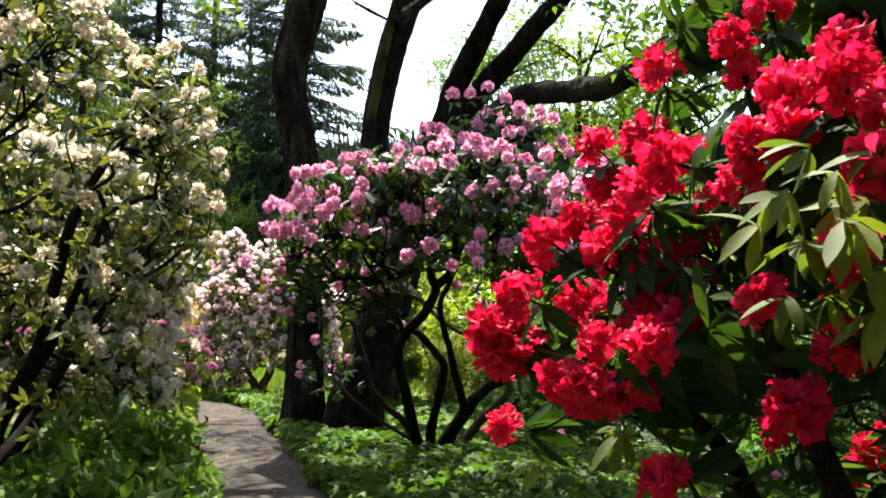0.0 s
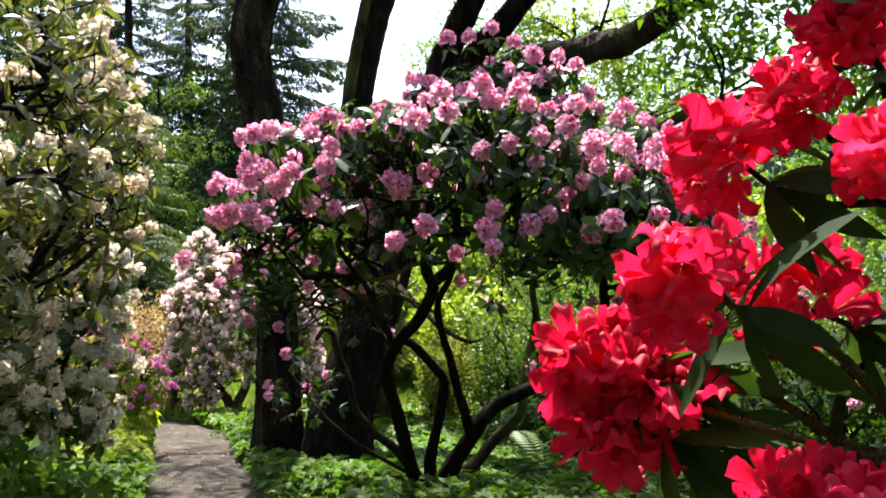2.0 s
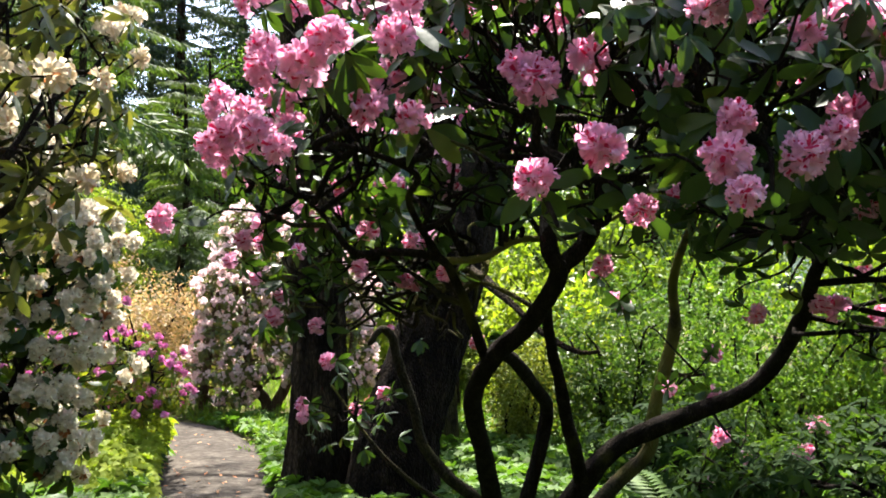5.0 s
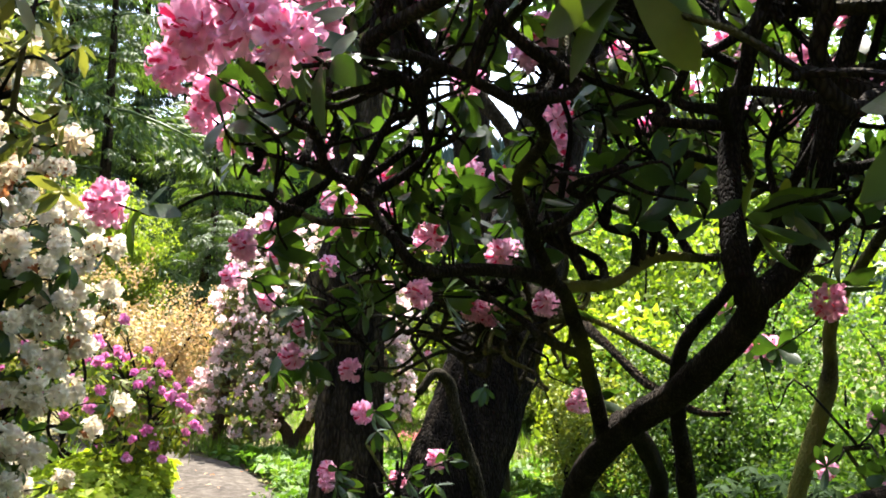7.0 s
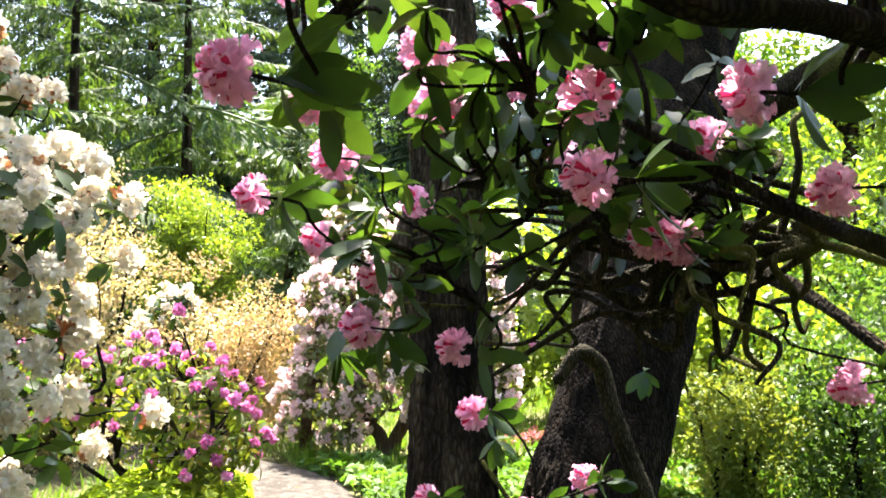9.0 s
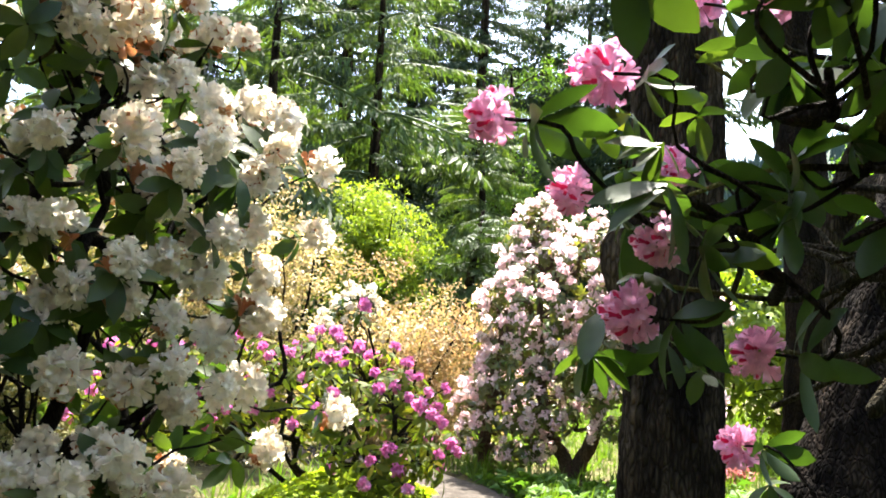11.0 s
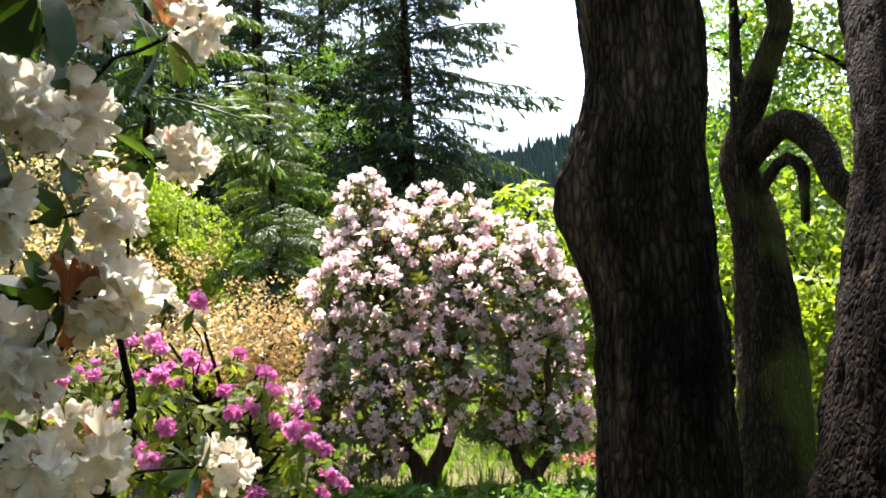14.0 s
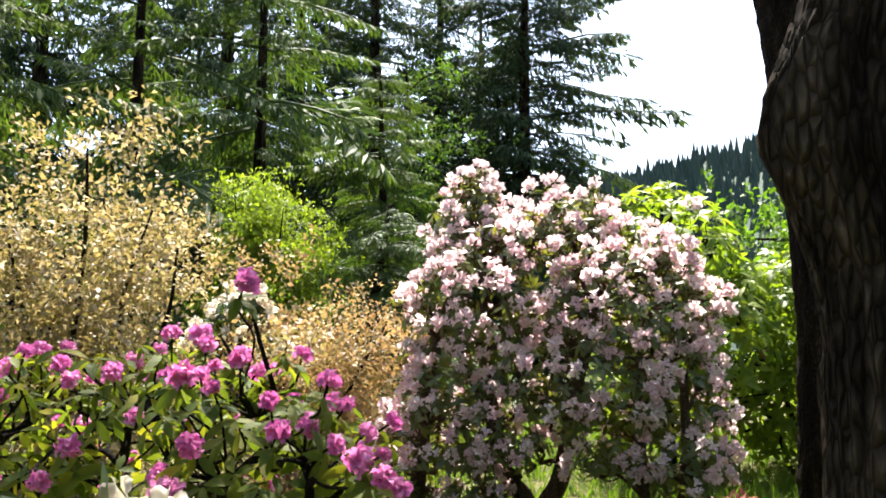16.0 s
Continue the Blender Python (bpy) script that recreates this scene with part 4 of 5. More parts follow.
    top = [0.35, 7.35, 3.44, 0.05, 7.35, 3.37, 0.20, 7.35, 3.38, 0.50, 7.35, 3.34, 0.61, 7.35, 3.26, 0.78, 7.30, 3.22, 0.89, 7.30, 3.16, 0.00, 7.20, 3.00, 0.13, 7.10, 2.95, 0.32, 7.10, 2.92, 0.94, 7.20, 2.95, 1.01, 7.20, 2.85, 0.68, 7.30, 3.10, 0.46, 7.20, 3.10, 0.56, 7.20, 2.84, 0.77, 7.20, 2.89, 0.27, 7.25, 3.08, -0.75, 7.6, 2.85, -0.50, 7.5, 2.80, 1.60, 7.0, 2.30, 1.57, 7.0, 2.15, 1.42, 7.0, 2.39]
    leafy = [q for q in lobes if q[0] < 1.2] + [(1.35, 7.3, 2.3, 0.6, 0.7, 0.3), (0.45, 7.5, 3.0, 0.5, 0.45, 0.35), (0.3, 7.3, 2.55, 0.9, 0.9, 0.42), (1.1, 7.2, 2.4, 0.7, 0.8, 0.4), (0.5, 8.2, 2.45, 0.8, 0.6, 0.4), (-0.2, 6.6, 2.6, 0.7, 0.6, 0.3), (-0.9, 8.4, 1.95, 0.45, 0.35, 0.3), (-1.35, 8.25, 1.85, 0.36, 0.33, 0.3)]
    sprigs = [(-1.54, 8.20, 1.87), (-1.47, 8.20, 1.86), (-1.41, 8.15, 1.80), (-1.37, 8.25, 1.87), (-1.45, 8.20, 1.75), (-1.40, 8.15, 1.69), (-1.49, 8.30, 1.69), (-1.44, 8.20, 1.60), (-1.53, 8.30, 1.54), (-1.41, 8.30, 1.50), (-1.56, 8.35, 1.47), (-1.36, 8.30, 1.45), (-1.38, 8.00, 1.71), (-1.50, 8.30, 1.79),
              (-0.79, 9.39, 1.36), (-0.99, 9.12, 1.01), (-1.42, 9.18, 0.86), (-1.16, 9.07, 0.87), (-1.25, 9.09, 0.77), (-1.05, 9.13, 0.84), (-0.91, 9.18, 0.76), (-1.36, 9.18, 0.71), (-1.12, 9.18, 0.69), (-1.46, 9.26, 0.76), (-1.27, 9.07, 1.16), (-1.00, 9.15, 0.92), (-0.36, 8.22, 1.33), (-0.75, 8.33, 1.66)]
    rhododendron("pink_rhododendron", (-0.13, 9.2, 0), "spreading rhododendron on bare crooked stems with pink, crimson-blotched trusses", lobes, stems,
                 300, 760, PINK, WHORLS, M_STEM, 51, 0.12, [(CAMERA_WAY, 0.60)], front + back + low + top, 0.84, low_size=0.88, down=-0.2, leafy=leafy, leaf_down=-0.75, twig=0.0046, fine_meshes=PINK_FINE, twig_step=1, more_leaves=sprigs, fixed_gap=0.17, leaf_clear=[(CAMERA_WAY[:3], 0.6), (CAMERA_WAY[2:], 0.98), ([(-0.9, 7.6, 1.6), (-0.4, 7.9, 1.6)], 0.45)])


def red_bush():
    base = (1.35, 2.1, 0)
    tops = [(0.5, 2.5, 1.4), (0.7, 2.2, 1.9), (1.1, 2.4, 2.2), (1.6, 2.0, 2.2), (0.9, 1.8, 1.6), (1.8, 2.6, 1.9), (0.8, 2.7, 1.0)]
    lobes = [(1.05, 2.35, 1.75, 0.58, 0.55, 0.6), (0.75, 2.45, 1.5, 0.42, 0.42, 0.42), (1.5, 2.2, 1.85, 0.65, 0.7, 0.75), (1.2, 2.3, 1.0, 0.6, 0.6, 0.5), (1.9, 2.5, 1.3, 0.6, 0.7, 0.7)]
    fixed = [0.50, 2.85, 2.10, 0.67, 2.85, 2.12, 0.70, 2.81, 2.34, 0.80, 2.40, 2.31, 0.91, 2.40, 2.41, 0.83, 2.40, 2.22, 0.88, 2.20, 2.11, 0.92, 2.00, 2.09, 0.95, 1.90, 2.02, 0.75, 2.10, 1.96, 0.71, 2.10, 1.87, 0.84, 2.10, 1.99, 0.83, 1.80, 1.69, 0.53, 2.80, 1.95, 0.68, 2.80, 1.99, 0.49, 2.60, 1.74, 0.34, 2.75, 1.78, 0.43, 2.75, 1.84, 0.24, 2.62, 1.61, 0.45, 2.80, 1.58]
    fixed += [0.630, 2.500, 1.690, 0.730, 2.500, 1.650, 0.780, 2.600, 1.790, 0.770, 2.100, 1.590, 0.600, 2.500, 1.540, 0.670, 2.400, 1.540, 0.740, 2.400, 1.470, 0.410, 2.500, 1.350, 0.360, 2.600, 1.360, 0.490, 2.500, 1.330, 0.570, 2.400, 1.370, 0.220, 3.000, 1.180, 0.590, 2.300, 1.140, 0.840, 2.100, 1.340, 0.900, 2.000, 1.490, 0.165, 2.830, 1.500, 0.235, 2.860, 1.530, 0.265, 2.830, 1.440, 0.205, 2.840, 1.420]
    rhododendron("red_rhododendron", base, "large rhododendron crowded with scarlet trusses above long drooping leaves", lobes, stem_fan(base, tops, 0.05, M_STEM, 4, 0.07),
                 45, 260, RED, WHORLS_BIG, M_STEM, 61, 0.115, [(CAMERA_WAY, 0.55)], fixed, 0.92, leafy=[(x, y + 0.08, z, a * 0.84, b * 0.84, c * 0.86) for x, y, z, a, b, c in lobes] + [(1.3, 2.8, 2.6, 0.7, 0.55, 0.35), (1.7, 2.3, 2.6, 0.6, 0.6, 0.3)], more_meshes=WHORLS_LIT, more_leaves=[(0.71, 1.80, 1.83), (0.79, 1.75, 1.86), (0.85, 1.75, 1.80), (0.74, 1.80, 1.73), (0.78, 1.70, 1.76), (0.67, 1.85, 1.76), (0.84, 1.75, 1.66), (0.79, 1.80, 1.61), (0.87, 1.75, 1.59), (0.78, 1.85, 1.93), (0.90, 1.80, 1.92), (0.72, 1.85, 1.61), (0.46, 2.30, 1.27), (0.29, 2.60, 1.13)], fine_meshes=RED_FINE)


def white_bushes():
    base = (-4.1, 8.1, 0)
    tops = [(-2.9, 8.6, 1.6), (-3.2, 9.0, 2.4), (-3.6, 8.0, 2.8), (-4.6, 8.4, 2.9), (-3.1, 8.2, 1.1), (-4.8, 7.6, 2.2), (-3.3, 9.2, 1.0), (-3.4, 7.6, 2.0)]
    lobes = [(-3.22, 8.9, 1.6, 0.74, 0.75, 0.85), (-3.5, 8.3, 2.4, 0.8, 0.85, 0.75), (-4.2, 7.9, 2.6, 0.95, 1.0, 0.8), (-3.35, 8.5, 0.85, 0.75, 0.7, 0.6), (-4.4, 7.6, 1.4, 0.9, 1.0, 0.9)]
    fixed = [-2.73, 8.60, 1.77, -2.72, 8.60, 1.63, -2.69, 8.70, 1.59, -2.71, 8.60, 1.47, -2.71, 8.80, 1.42, -2.68, 8.60, 1.36, -2.68, 8.80, 1.29, -2.73, 8.70, 1.25, -2.66, 8.90, 1.51, -2.69, 8.90, 1.75, -2.75, 8.75, 1.71, -2.65, 9.22, 1.98, -2.71, 9.3, 1.77, -2.72, 8.44, 1.93, -2.81, 8.63, 1.84, -2.5, 8.76, 1.15, -2.63, 8.9, 1.62, -2.62, 8.87, 1.5, -2.70, 8.95, 1.3, -2.62, 8.7, 1.7, -2.78, 9.65, 1.16]
    rhododendron("white_rhododendron", base, "tall rhododendron thick with cream-white trusses, some browned, over dark leaves", lobes[:4], stem_fan(base, tops, 0.05, M_STEM, 5, 0.12),
                 540, 620, WHITE, WHORLS_NEAR, M_STEM, 71, 0.098, [(CAMERA_WAY, 0.55), (CAMERA_WAY[-1:] + [(-2.6, 10.3, 1.45)], 0.5), ([(-2.2, 8.9, 1.4), (-3.0, 9.7, 1.8)], 0.5)], fixed, 0.8, group="white rhododendrons", leafy=lobes, twig=0.0045, fine_meshes=WHITE_FINE, rest_meshes=WHITE_FAR)
    base = (-3.2, 5.6, 0)
    tops = [(-2.3, 5.9, 2.2), (-2.0, 6.0, 3.0), (-2.8, 5.4, 3.4), (-3.6, 5.2, 3.2), (-2.6, 4.6, 2.4), (-3.4, 6.3, 2.6), (-2.4, 6.6, 1.8)]
    lobes = [(-2.5, 5.9, 2.6, 0.95, 1.0, 1.0), (-3.2, 5.2, 3.1, 1.2, 1.2, 1.1), (-2.7, 5.7, 1.5, 0.8, 0.95, 0.9), (-3.4, 6.3, 1.7, 0.9, 0.9, 1.1), (-3.4, 4.4, 2.0, 1.0, 0.9, 1.1), (-2.3, 7.1, 2.4, 0.55, 0.6, 1.0)]
    rhododendron("white_rhododendron", base, "tall pale cream rhododendron arching over the path edge", lobes, stem_fan(base, tops, 0.06, M_STEM, 6, 0.12),
                 290, 900, CREAM_FAR, variants("leaf_whorl", [whorl_shape(8, 0.11, 0.036, 17, 4, (-60, 20)), whorl_shape(7, 0.10, 0.034, 18, 4, (-60, 20))], [M_OLIVE]), M_STEM, 73, 0.13, [(CAMERA_WAY, 0.6)], (), 0.75, group="white rhododendrons")


def pale_bush():
    base = (-3.2, 15.6, 0)
    stems = [([(-3.28, 15.6, -0.05), (-3.22, 15.6, 0.2), (-3.1, 15.6, 0.45), (-3.0, 15.7, 1.1), (-2.8, 15.8, 1.8)], [0.09, 0.075, 0.06, 0.03], M_STEM_TAN),
             ([(-3.30, 15.6, -0.05), (-3.38, 15.6, 0.22), (-3.55, 15.6, 0.45), (-3.7, 15.7, 1.1), (-3.8, 15.9, 2.1)], [0.085, 0.07, 0.055, 0.03], M_STEM_TAN),
             ([(-2.38, 15.4, -0.05), (-2.4, 15.4, 0.15), (-2.5, 15.4, 0.4), (-2.5, 15.6, 1.3)], [0.06, 0.05, 0.03], M_STEM_TAN),
             ([(-2.36, 15.4, -0.05), (-2.3, 15.4, 0.2), (-2.19, 15.4, 0.42), (-2.2, 15.6, 1.2)], [0.06, 0.05, 0.03], M_STEM_TAN),
             ([(-4.3, 15.7, -0.05), (-4.25, 15.7, 0.5), (-4.2, 15.8, 1.2), (-4.0, 15.9, 2.0)], [0.07, 0.06, 0.03], M_STEM_TAN)]
    lobes = [(-3.75, 15.8, 1.6, 0.72, 0.7, 0.75), (-2.7, 15.7, 1.6, 0.78, 0.7, 0.72), (-3.95, 16.2, 2.3, 0.42, 0.45, 0.6), (-2.35, 15.5, 0.95, 0.5, 0.5, 0.55), (-3.8, 15.6, 0.9, 0.62, 0.5, 0.55),
             (-3.2, 15.9, 2.05, 0.6, 0.55, 0.6), (-2.9, 15.4, 1.1, 0.7, 0.55, 0.5), (-2.45, 15.9, 1.95, 0.4, 0.45, 0.45), (-3.95, 15.5, 0.55, 0.42, 0.4, 0.36), (-2.2, 15.3, 0.6, 0.38, 0.4, 0.36), (-3.45, 15.3, 0.7, 0.34, 0.3, 0.3), (-4.3, 15.9, 0.6, 0.4, 0.4, 0.45), (-4.2, 15.6, 0.35, 0.4, 0.35, 0.32), (-3.75, 15.4, 0.32, 0.3, 0.3, 0.26), (-2.75, 15.3, 0.62, 0.3, 0.3, 0.25), (-3.95, 16.3, 2.75, 0.2, 0.22, 0.3), (-3.0, 15.9, 2.45, 0.3, 0.3, 0.3)]
    rhododendron("pale_pink_rhododendron", base, "rounded rhododendron smothered in pale pink bloom on tan branching stems", lobes, stems,
                 490, 680, PALE, WHORLS_PALE, M_STEM_TAN, 81, 0.098, (), [-4.06, 16.51, 2.95, -4.0, 16.4, 2.9, -3.23, 16.01, 2.77, -3.15, 15.95, 2.66, -2.57, 15.2, 1.5, -2.1, 15.8, 2.5, -2.75, 16.0, 2.55], 0.9, down=-0.5)


def magenta_bush():
    base = (-4.0, 12.0, 0)
    tops = [(-3.6, 11.5, 1.45), (-3.2, 11.3, 0.95), (-4.2, 11.6, 1.2), (-4.6, 11.9, 1.3), (-4.0, 12.0, 1.4), (-4.9, 11.5, 0.9)]
    lobes = [(-3.6, 11.55, 0.95, 0.5, 0.5, 0.42), (-4.2, 11.7, 1.0, 0.6, 0.55, 0.42), (-4.8, 11.8, 0.95, 0.55, 0.5, 0.45), (-3.35, 11.4, 0.75, 0.4, 0.4, 0.32), (-5.3, 11.5, 0.9, 0.5, 0.5, 0.45)]
    fixed = [-3.62, 11.47, 1.58, -3.03, 11.17, 1.01, -3.12, 11.22, 1.05, -3.22, 11.28, 1.08, -3.34, 11.35, 1.12, -3.45, 11.6, 1.12, -3.84, 11.86, 1.33, -3.3, 11.3, 0.78, -3.62, 11.1, 1.28]
    rhododendron("magenta_rhododendron", base, "open low rhododendron with magenta flowers and yellowing leaves", lobes, stem_fan(base, tops, 0.022, M_STEM, 8, 0.08),
                 125, 380, MAGENTA, variants("leaf_whorl", [whorl_shape(6, 0.08, 0.03, 14, 4, (-55, 20)), whorl_shape(5, 0.085, 0.032, 15, 4, (-60, 15))], [M_LEAF_NEW_LIT]), M_STEM, 91, 0.105, (), fixed, 0.62)


def green_rhododendrons():
    """Out of bloom, leaves coloured as shaded, behind the pink one and along the path."""
    for k, (x, y, w, h, n) in enumerate([(2.3, 9.7, 1.1, 1.05, 400), (3.9, 10.3, 1.2, 1.35, 400), (1.2, 11.2, 0.9, 0.85, 320), (3.4, 7.2, 0.9, 1.1, 300), (1.5, 10.2, 0.7, 0.7, 240)]):
        lobes = [(x, y, h * 0.5, w * 0.7, w * 0.7, h * 0.5), (x + 0.4 * w, y + 0.2, h * 0.42, w * 0.6, w * 0.6, h * 0.45), (x - 0.4 * w, y, h * 0.4, w * 0.55, w * 0.6, h * 0.42)]
        tops = [(x + dx * w, y + dy * w, h * 0.7) for dx, dy in ((0.3, 0.2), (-0.4, 0.1), (0, -0.3), (0.5, -0.2))]
        rhododendron("green_rhododendron", (x, y, 0), "green rhododendron out of bloom, the undergrowth's shade put into its leaf colour", lobes, stem_fan((x, y, -0.03), tops, 0.025, M_STEM, 30 + k, 0.06),
                     3, n, PINK[:1], WHORLS_SHADED, M_STEM, 100 + k, 0.2, (), (), group="green rhododendrons")


pink_bush()
red_bush()
white_bushes()
pale_bush()
magenta_bush()
rhododendron("white_azalea", (-6.1, 16.0, 0), "white-flowering azalea among copper shrubs", [(-6.1, 16.0, 1.3, 0.45, 0.45, 0.6), (-6.35, 16.2, 1.0, 0.4, 0.4, 0.6)],
             stem_fan((-6.1, 16.0, 0), [(-6.0, 16.0, 1.5), (-6.3, 16.2, 1.2), (-6.0, 15.8, 0.9)], 0.025, M_STEM, 41, 0.06), 90, 60, WHITE_FAR, WHORLS_FAR, M_STEM, 141, 0.09, (), (), 0.8)
green_rhododendrons()
LIME_WHORLS = variants("leaf_whorl", [whorl_shape(8, 0.16, 0.055, 71, 4, (-20, 45)), whorl_shape(7, 0.15, 0.055, 72, 4, (-25, 40))], [M_LIME])
for x, y, h, w, seed in ((-2.35, 18.4, 3.25, 0.85, 45), (-1.0, 18.8, 2.6, 0.9, 46)):
    rhododendron("lime_rhododendron", (x, y, 0), "bright yellow-green rhododendron breaking into whorls of new leaf",
                 [(x, y, h * 0.72, w, w, h * 0.27), (x + 0.4, y - 0.1, h * 0.45, w, w, h * 0.3), (x - 0.2, y + 0.2, h * 0.3, w * 0.9, w, h * 0.28)],
                 stem_fan((x, y, -0.03), [(x - 0.5, y, h * 0.8), (x + 0.5, y - 0.2, h * 0.75), (x + 0.1, y + 0.3, h * 0.9), (x + 0.7, y, h * 0.5), (x - 0.6, y - 0.3, h * 0.5)], 0.035, M_STEM, seed, 0.08),
                 2, 430, PINK[:1], LIME_WHORLS, M_STEM, seed + 100, 0.22, (), (), group="lime rhododendrons", twig=0.008)


# ---- shrubs and trees behind ----
LIME_SPRAY = leaf_spray(8, 0.075, 0.04, 5)
BROAD_SPRAY = leaf_spray(8, 0.12, 0.06, 6)
HEDGE_SPRAY = leaf_spray(8, 0.36, 0.2, 9)
TINY_SPRAY = leaf_spray(8, 0.055, 0.028, 8)


def shrub(name, label, x, y, width, h, per, spray, mat, seed, stems=6, low=0.15, stem_material=None, group=""):
    """Stems from the ground and leaf sprays in uneven clumps."""
    r = np.random.default_rng(seed)
    thing = root(name, (x, y, 0), label, "shrub", group)
    cl, wood = [], []
    for k in range(stems):
        a = k / stems * 6.28 + r.uniform(-0.4, 0.4)
        top = np.array((x + math.cos(a) * width * r.uniform(0.3, 0.75), y + math.sin(a) * width * r.uniform(0.3, 0.75), h * r.uniform(0.6, 0.97)))
        base = np.array((x + math.cos(a) * 0.1, y + math.sin(a) * 0.1, -0.05))
        line = smooth_line([base, base + (top - base) * (0.3, 0.3, 0.4) + r.normal(size=3) * 0.06, base + (top - base) * (0.6, 0.6, 0.75) + r.normal(size=3) * 0.08, top], 4)
        wood.append(tube(line, [0.028, 0.02, 0.008], 6, 0.2, 0, r.uniform(0, 99)))
        for q in np.linspace(low, 1.0, 6):
            p = line[int(q * (len(line) - 1))]
            cl.append(p + r.normal(size=3) * width * 0.16)
            cl.append(p + r.normal(size=3) * width * 0.26 * (1, 1, 0.5))
    cl = np.array(cl)
    cl[:, 2] = np.clip(cl[:, 2], 0.12, h)
    for w in wood:
        child("stem", to_mesh("stem", w, [stem_material or M_STEM]), thing)
    child("foliage", to_mesh("foliage", leaf_clouds(cl, width * 0.16, per, spray, seed), [mat]), thing, kind="stuff")
    return thing


def broad_tree(name, label, x, y, h, width, per, mat, seed, trunk=0.16, low=0.25, spray=None, group="", bark_material=None):
    r = np.random.default_rng(seed)
    thing = root(name, (x, y, 0), label, "tree", group)
    lean = r.normal(size=2) * 0.05 * h
    line = smooth_line([(x, y, -0.1), (x + lean[0] * 0.3, y + lean[1] * 0.3, h * 0.3), (x + lean[0], y + lean[1], h * 0.65), (x + lean[0] * 1.2, y + lean[1] * 1.2, h * 0.92)], 6)
    child("trunk", to_mesh("trunk", tube(line, [trunk * 1.3, trunk, trunk * 0.6, trunk * 0.2], 12, 0.1, 5, seed), [bark_material or M_BARK]), thing)
    cl = []
    for k in range(14):
        q = r.uniform(low, 0.95)
        a = k * 2.399
        p = line[int(q * (len(line) - 1))]
        reach = width * (1.05 - q * 0.55) * r.uniform(0.6, 1.1)
        e = p + np.array((math.cos(a) * reach, math.sin(a) * reach, reach * r.uniform(0.1, 0.6)))
        lb = smooth_line([p, (p + e) / 2 + (0, 0, 0.12 * reach), e], 5)
        child("limb", to_mesh("limb", tube(lb, [trunk * 0.4, trunk * 0.25, 0.012], 6, 0.15, 0, r.uniform(0, 99)), [bark_material or M_BARK]), thing)
        for p2 in lb[3::2]:
            cl += [p2 + r.normal(size=3) * width * 0.14 for _ in range(3)]
    child("crown", to_mesh("crown", leaf_clouds(np.array(cl), width * 0.13, per, spray or BROAD_SPRAY, seed), [mat]), thing, kind="stuff")
    return thing


def needle_bough(shoots, sprays, size):
    """A flat drooping spruce bough along +x, one unit long: a bare branch, side shoots and the sprays that hang from them."""
    r = np.random.default_rng(77)
    parts = [tube(np.array([(0, 0, 0), (0.35, 0, 0.02), (0.7, 0, -0.03), (1.0, 0, -0.12)]), [0.016, 0.011, 0.005], 4)]
    for k in range(shoots):
        t = 0.16 + 0.84 * k / (shoots - 1)
        side = 1 if k % 2 else -1
        ln = 0.34 * (1.15 - t) * r.uniform(0.6, 1.3) + 0.06
        z = 0.02 - 0.13 * t * t
        lean = r.uniform(0.4, 0.9)
        for q in np.arange(sprays) / sprays:
            at = (t + q * ln * math.cos(lean), side * q * ln * math.sin(lean), z - 0.22 * q * q * ln - 0.02 * q)
            drop = -r.uniform(0.15, 1.35)
            parts.append(turned(blade_shape(size * r.uniform(0.6, 1.4), size * 0.20, -0.3, 0.25), side * lean + r.uniform(-0.9, 0.9), drop, r.uniform(-0.6, 0.6), 1, at))
    return joined(parts)


BOUGH = needle_bough(15, 11, 0.115)
BOUGH_FAR = needle_bough(11, 6, 0.15)


def conifer(name, label, x, y, h, width, seed, mat, boughs=330, low=0.1, trunk=0.22, droop=0.25, group="", power=0.62, ragged=0.55, bough=None):
    r = np.random.default_rng(seed)
    thing = root(name, (x, y, 0.0), label, "tree", group)
    line = smooth_line([(x, y, -0.2), (x + r.normal() * 0.1, y, h * 0.5), (x, y, h)], 8)
    child("trunk", to_mesh("trunk", tube(line, [trunk * 1.2, trunk, trunk * 0.55, 0.03], 10, 0.06, 5, seed), [M_BARK]), thing)
    levels = boughs // 7
    q = np.repeat(low + (1 - low) * np.arange(levels) / levels, 7)
    n = len(q)
    q = np.clip(q + r.normal(size=n) * 0.006, low, 0.995)
    a = np.arange(n) * 2.399 + r.normal(size=n) * 0.5
    ln = width * ((1 - q) ** power + 0.05) * (1 - ragged + 2 * ragged * r.random(n)) * np.repeat(r.uniform(0.5, 1.3, levels), 7)
    pitch = -droop * (1 - q) + r.normal(size=n) * 0.16 + 0.10
    ms = np.zeros((n, 4, 4))
    for k in range(n):
        ms[k] = np.array(Matrix.Translation((x, y, q[k] * h)) @ Euler((r.normal() * 0.3, -pitch[k], a[k])).to_matrix().to_4x4() @ Matrix.Diagonal((ln[k], ln[k] * 0.75 + 0.3, ln[k] * 0.65 + 0.4, 1)))
    child("foliage", to_mesh("foliage", scattered(bough or BOUGH, ms), [mat]), thing, "drooping needled boughs", kind="stuff")
    return thing


def at_bearing(deg, dist, eye=(-2.1, 8.0)):
    return eye[0] + dist * math.sin(radians(deg)), eye[1] + dist * math.cos(radians(deg))


